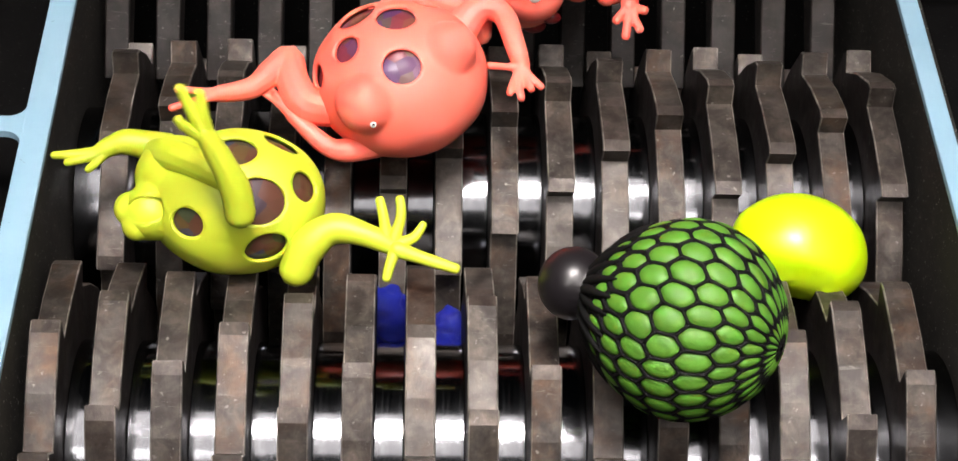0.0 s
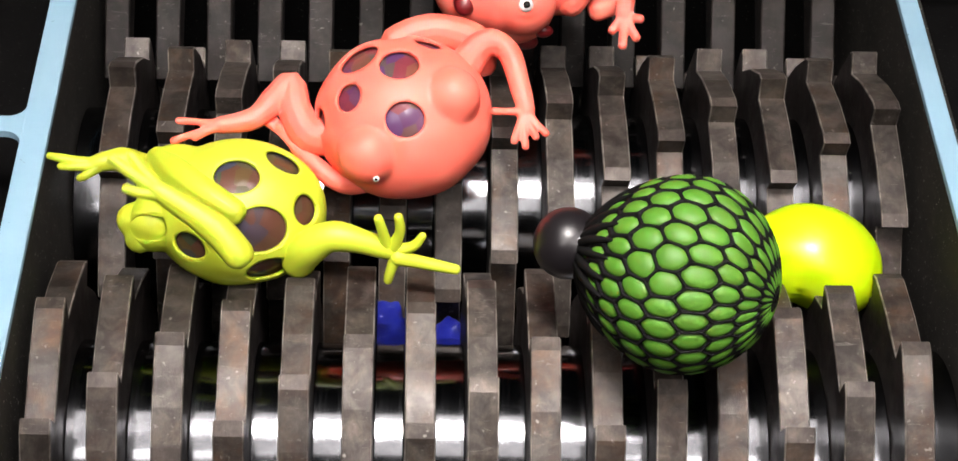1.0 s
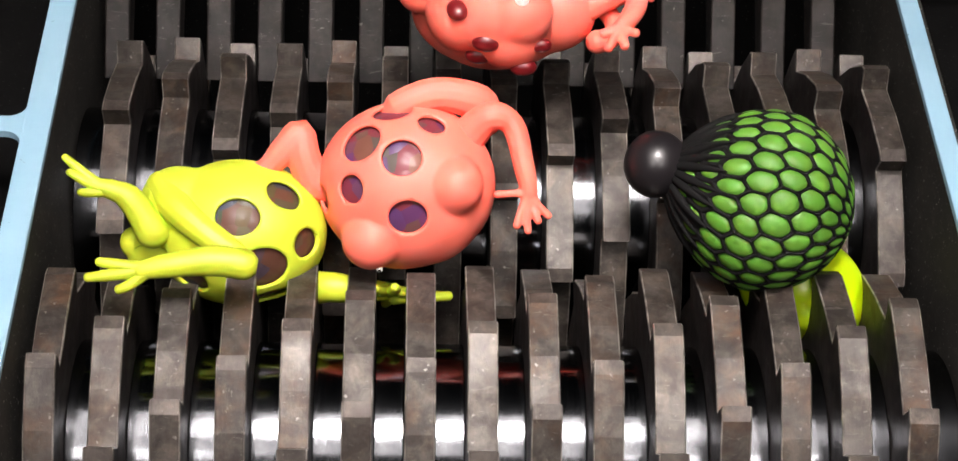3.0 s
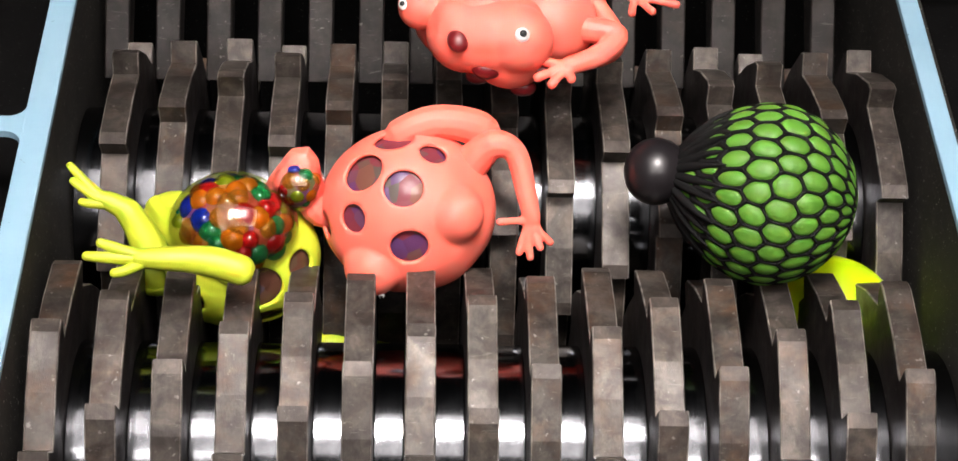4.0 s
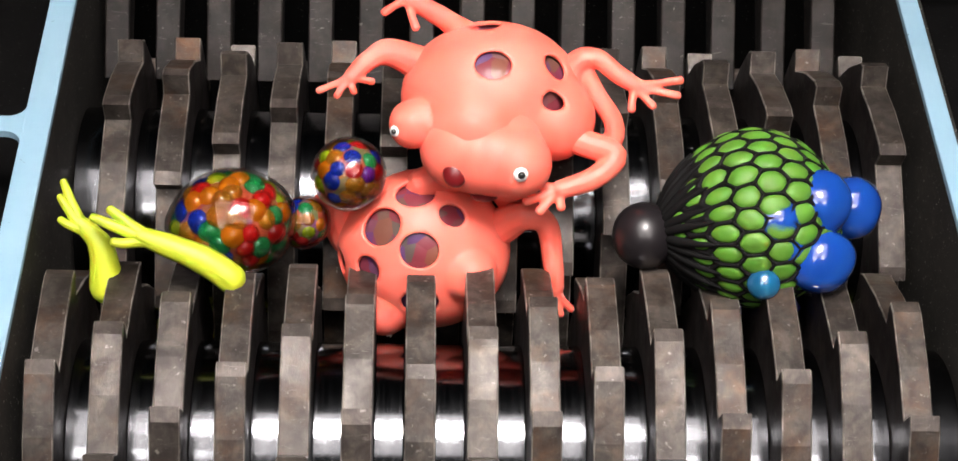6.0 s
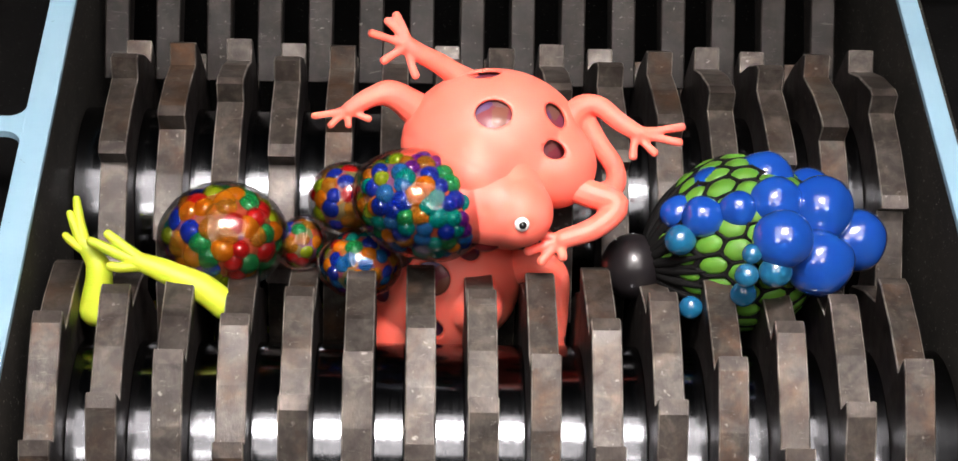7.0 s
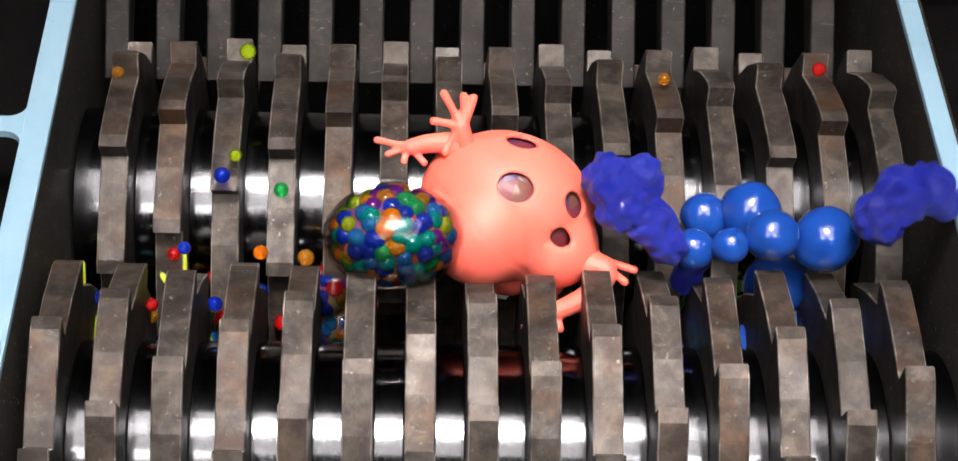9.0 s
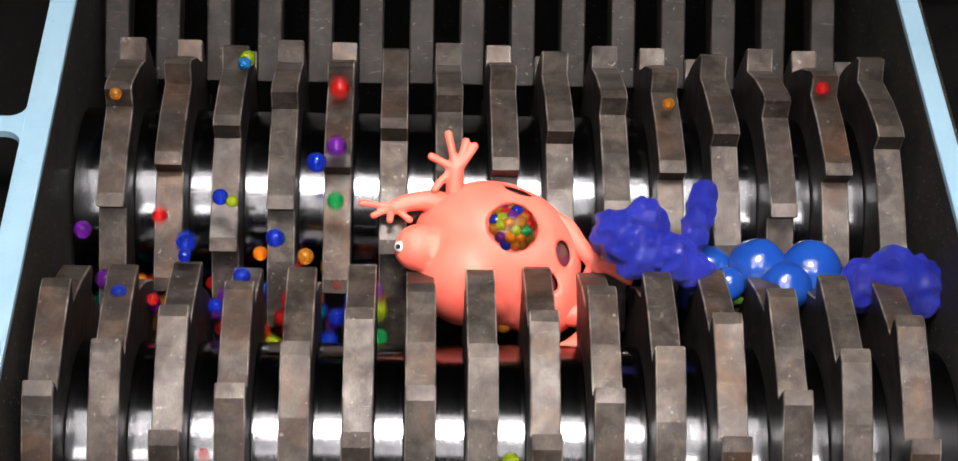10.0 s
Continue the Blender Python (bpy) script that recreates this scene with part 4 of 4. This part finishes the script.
    rows_a = inside(c_rows, 3.0) + [(3.8, face(-0.0845, 0.0536, 0.0570)), (4.1, face(-0.0840, 0.0517, 0.0600)), (4.5, face(-0.0836, 0.0504, 0.0630, 6)), (5, face(-0.0827, 0.0467, 0.0680, 8)), (5.5, face(-0.0826, 0.0464, 0.0680, 10)), (6.8, face(-0.0874, 0.0489, 0.0580, 4)), (7.55, face(-0.0875, 0.0476, 0.0540)), (7.75, face(-0.0929, 0.0745, -0.0100)), (10, face(-0.0964, 0.1006, -0.0450))]
    walk(bubble_a, rows_a)
    walk(bubble_b, inside(c_rows, 3.0) + [(3.8, face(-0.0631, 0.0653, 0.0660)), (4.5, face(-0.0622, 0.0647, 0.0660, 20)), (5.5, face(-0.0599, 0.0592, 0.0620, 30)),
                                         (6.8, face(-0.0617, 0.0543, 0.0500, 40)), (7.5, face(-0.0623, 0.0565, 0.0440, 50)), (8.5, face(-0.0659, 0.0680, 0.0100)), (10.0, face(-0.0683, 0.0899, -0.0400))])
    walk(bubble_c, inside(a_rows, 5.0) + [(5.1, face(-0.0273, 0.0653, 0.0460)), (5.5, face(-0.0419, 0.0633, 0.0780, 10)), (6.8, face(-0.0461, 0.0614, 0.0660, 30)), (7.5, face(-0.0474, 0.0595, 0.0600, 40)),
                                         (8.0, face(-0.0500, 0.0576, 0.0500, 50)), (9.0, face(-0.0515, 0.0683, 0.0100, 60)), (10.0, face(-0.0529, 0.0902, -0.0400, 60))])
    rows_d = inside(a_rows, 5.6) + [(6.0, face(-0.0219, 0.0598, 0.0440)), (6.8, face(-0.0203, 0.0459, 0.0800, -20)), (7.5, face(-0.0208, 0.0373, 0.0780, -10)), (8, face(-0.0238, 0.0368, 0.0740, -5)), (9, face(-0.0293, 0.0434, 0.0640)), (9.42, face(-0.0295, 0.0437, 0.0620)), (9.6, face(-0.0291, 0.0754, -0.0100, 34)), (10.0, face(-0.0291, 0.0878, -0.0300, 34))]
    walk(bubble_d, rows_d)
    walk(bubble_e, inside(a_rows, 5.6) + [(6.0, face(-0.0303, 0.0555, 0.0360)), (6.8, face(-0.0402, 0.0417, 0.0520)), (7.5, face(-0.0424, 0.0453, 0.0460, 10)), (8.5, face(-0.0477, 0.0564, 0.0160, 20)), (10.0, face(-0.0487, 0.0747, -0.0300, 20))])

    home = [(0.0, (0.0596, -0.0247, 0.0970)), (1.0, (0.0594, -0.0074, 0.0990)), (1.8, (0.0597, 0.0056, 0.0960)), (2.1, (0.0613, 0.0139, 0.0950)), (2.4, (0.0891, 0.0369, 0.0900)),
            (2.5, (0.0958, 0.0474, 0.0900)), (2.7, (0.0946, 0.0510, 0.0760)), (4.5, (0.0965, 0.0556, 0.0740))]
    for k, (r, c) in enumerate(BLUES):
        lag = 0.0 if k in FIRST else 0.55 + 0.05 * (k % 5)
        full = Vector(c)
        core = Vector(home[-1][1])
        rows = [(t, pose(*(Vector(p) + (full - core) * 0.12))) for t, p in home]
        rows += [(4.85 + lag, pose(*(core + (full - core) * 0.22))), (5.5 + lag, pose(*(FIRST[k] if k in FIRST else core + (full - core) * 0.7))),
                 (6.8, pose(*(core + (full - core) * 0.93))), (7.5, pose(*full)), (8.5, pose(*(full + Vector((0, -0.004, -0.009)))))]
        low = Vector((full.x, 0.052 + (full.y - 0.06) * 0.4, 0.046 if full.y > 0.055 else 0.018))
        if k in LATE:
            low, last = (Vector(q) for q in LATE[k])
        else:
            low.z = min(low.z, 0.012)
            last = low + Vector((0, 0, -0.03))
        rows += [(8.9, pose(*(low + Vector((0, 0.004, 0.006))))), (9.1, pose(*low)), (10.0, pose(*last))]
        walk(blues[k], rows)
    hid = [(t, pose(*p)) for t, p in home]
    sunk = (0.0892, 0.0547, 0.0300)
    walk(scrap_a, hid + [(6.8, face(*sunk)), (8.7, face(0.0731, 0.0698, 0.0300)), (8.95, face(0.0491, 0.0515, 0.0740)), (9.4, face(0.0531, 0.0506, 0.0640, 20)), (10.0, face(0.0560, 0.0489, 0.0540, 24))])
    walk(scrap_b, hid + [(6.8, face(*sunk)), (8.7, face(0.1227, 0.0547, 0.0400)), (8.95, face(0.1394, 0.0423, 0.0860, 30)), (9.3, face(0.1398, 0.0436, 0.0560)), (10.0, face(0.1420, 0.0431, 0.0460))])
    walk(scrap_c, hid + [(6.8, face(*sunk)), (8.7, face(0.0817, 0.0669, 0.0300)), (9.3, face(0.0768, 0.0587, 0.0620, 0)), (10.0, face(0.0768, 0.0587, 0.0620, -4))])
    walk(scrap_d, [(0.0, face(-0.0301, 0.0535, 0.0130)), (2.5, face(-0.0301, 0.0614, -0.0130)), (5.0, face(-0.0301, 0.0818, -0.0490)), (10.0, face(-0.0301, 0.0908, -0.0590))])
    walk(scrap_e, [(0.0, face(-0.0087, 0.0496, 0.0050)), (2.5, face(-0.0080, 0.0582, -0.0190)), (5.0, face(-0.0070, 0.0759, -0.0490)), (10.0, face(-0.0067, 0.0848, -0.0590))])

    # beads thrown when a bubble bursts: they fly, land on the cutters or drop into the nip
    def throw(beads, rows, upto, t0, origin, rnd, spread, lift, stay, deep, hang, power, spots=()):
        o = Vector(origin)
        for nth, ob in enumerate(beads):
            d = Vector((rnd.gauss(0, 1), rnd.gauss(0, 1), rnd.gauss(0, 1))).normalized() * rnd.uniform(0.1, 0.45)
            d = Vector((d.x * 0.02, d.y * 0.016, d.z * 0.016))
            keys = [(t, Matrix.Translation(m.translation + d)) for t, m in rows if t < upto]
            keys.append((t0, Matrix.Translation(o + d)))
            far, down = rnd.random(), rnd.uniform(*hang)
            v = Vector((rnd.uniform(*spread[0]), rnd.uniform(*spread[1]), rnd.uniform(*lift))) * (0.12 + 1.0 * far ** power)
            p1 = o + d + v * 0.1
            p1.x = max(p1.x, WEST + 0.006 + 0.03 * rnd.random())
            p2 = o + d + v * 0.22 + Vector((0, 0, -0.012))
            land_x = p2.x + v.x * 0.05
            if not WEST + 0.012 < land_x < EAST - 0.012:
                land_x = rnd.uniform(WEST + 0.012, o.x + 0.02)
            if land_x > o.x - 0.004:
                land_x -= 0.034
            if rnd.random() < stay:
                rest = Vector((land_x, rnd.uniform(0.03, 0.13), 0.0))
                rest.z = (0.069 if rest.y > 0.09 else 0.058) + 0.002
                shift = PITCH / 2 if rest.y > 0.06 else 0.0
                rest.x = round((rest.x - shift) / PITCH) * PITCH + shift
                end = rest + Vector((0, -0.012, -0.003))
            else:
                rest = Vector((land_x, rnd.uniform(0.045, 0.075), rnd.uniform(*deep)))
                end = rest + Vector((0, 0, -0.02))
            if v.y < -0.45:
                p2.y = max(p2.y, -0.10)
                p2.z = max(p2.z, 0.085)
                rest = Vector((round(land_x / PITCH + 0.5) * PITCH - PITCH / 2, rnd.uniform(-0.035, 0.01), 0.030))
                end = rest + Vector((0, 0.01, -0.002))
            if nth < len(spots):
                rest, end = (Vector(q) for q in spots[nth])
            if not WEST + 0.006 < p2.x < EAST - 0.006:
                p2.x = 0.6 * p1.x + 0.4 * land_x
            keys += [(t0 + 0.1, Matrix.Translation(p1)), (t0 + 0.22, Matrix.Translation(p2)), (t0 + down, Matrix.Translation(rest))]
            keys.append((10.0, Matrix.Translation(end)) if t0 + down < 9.95 else (10.02, Matrix.Translation(rest)))
            walk(ob, keys)

    throw(burst_a, rows_a, 7.5, 7.60, (-0.0873, 0.0462, 0.0560), R2, ((-0.80, 0.40), (-0.60, 0.75)), (-0.3, 1.0), 0.03, (-0.030, 0.036), (0.40, 0.75), 1.3,
          (((-0.0855, 0.1393, 0.0660), (-0.0845, 0.1336, 0.0660)), ((-0.0860, 0.0931, 0.0660), (-0.0857, 0.0653, 0.0580)), ((-0.0685, 0.0727, 0.0660), (-0.0692, 0.0536, 0.0520)),
           ((0.0690, 0.1320, 0.0640), (0.0694, 0.1123, 0.0660)), ((0.1282, 0.1409, 0.0640), (0.1278, 0.1249, 0.0640)), ((-0.0757, 0.0542, 0.0460), (-0.0758, 0.0541, 0.0440)),
           ((-0.1118, 0.0392, 0.0400), (-0.1131, 0.0447, 0.0300)), ((-0.0903, 0.0361, 0.0400), (-0.0913, 0.0422, 0.0300)), ((-0.0600, 0.0533, 0.0460), (-0.0602, 0.0549, 0.0420))))
    throw(burst_b, rows_d, 9.4, 9.43, (-0.0303, 0.0422, 0.0640), R3, ((-1.2, 0.45), (-1.5, 1.3)), (-0.1, 0.9), 0.03, (-0.025, 0.042), (0.46, 0.52), 1.25,
          (((-0.0855, 0.1315, 0.0660), (-0.0854, 0.1308, 0.0660)), ((-0.0571, 0.0831, 0.0620), (-0.0571, 0.0818, 0.0620)), ((-0.1373, 0.0596, 0.0500), (-0.1372, 0.0584, 0.0500))))


motions()
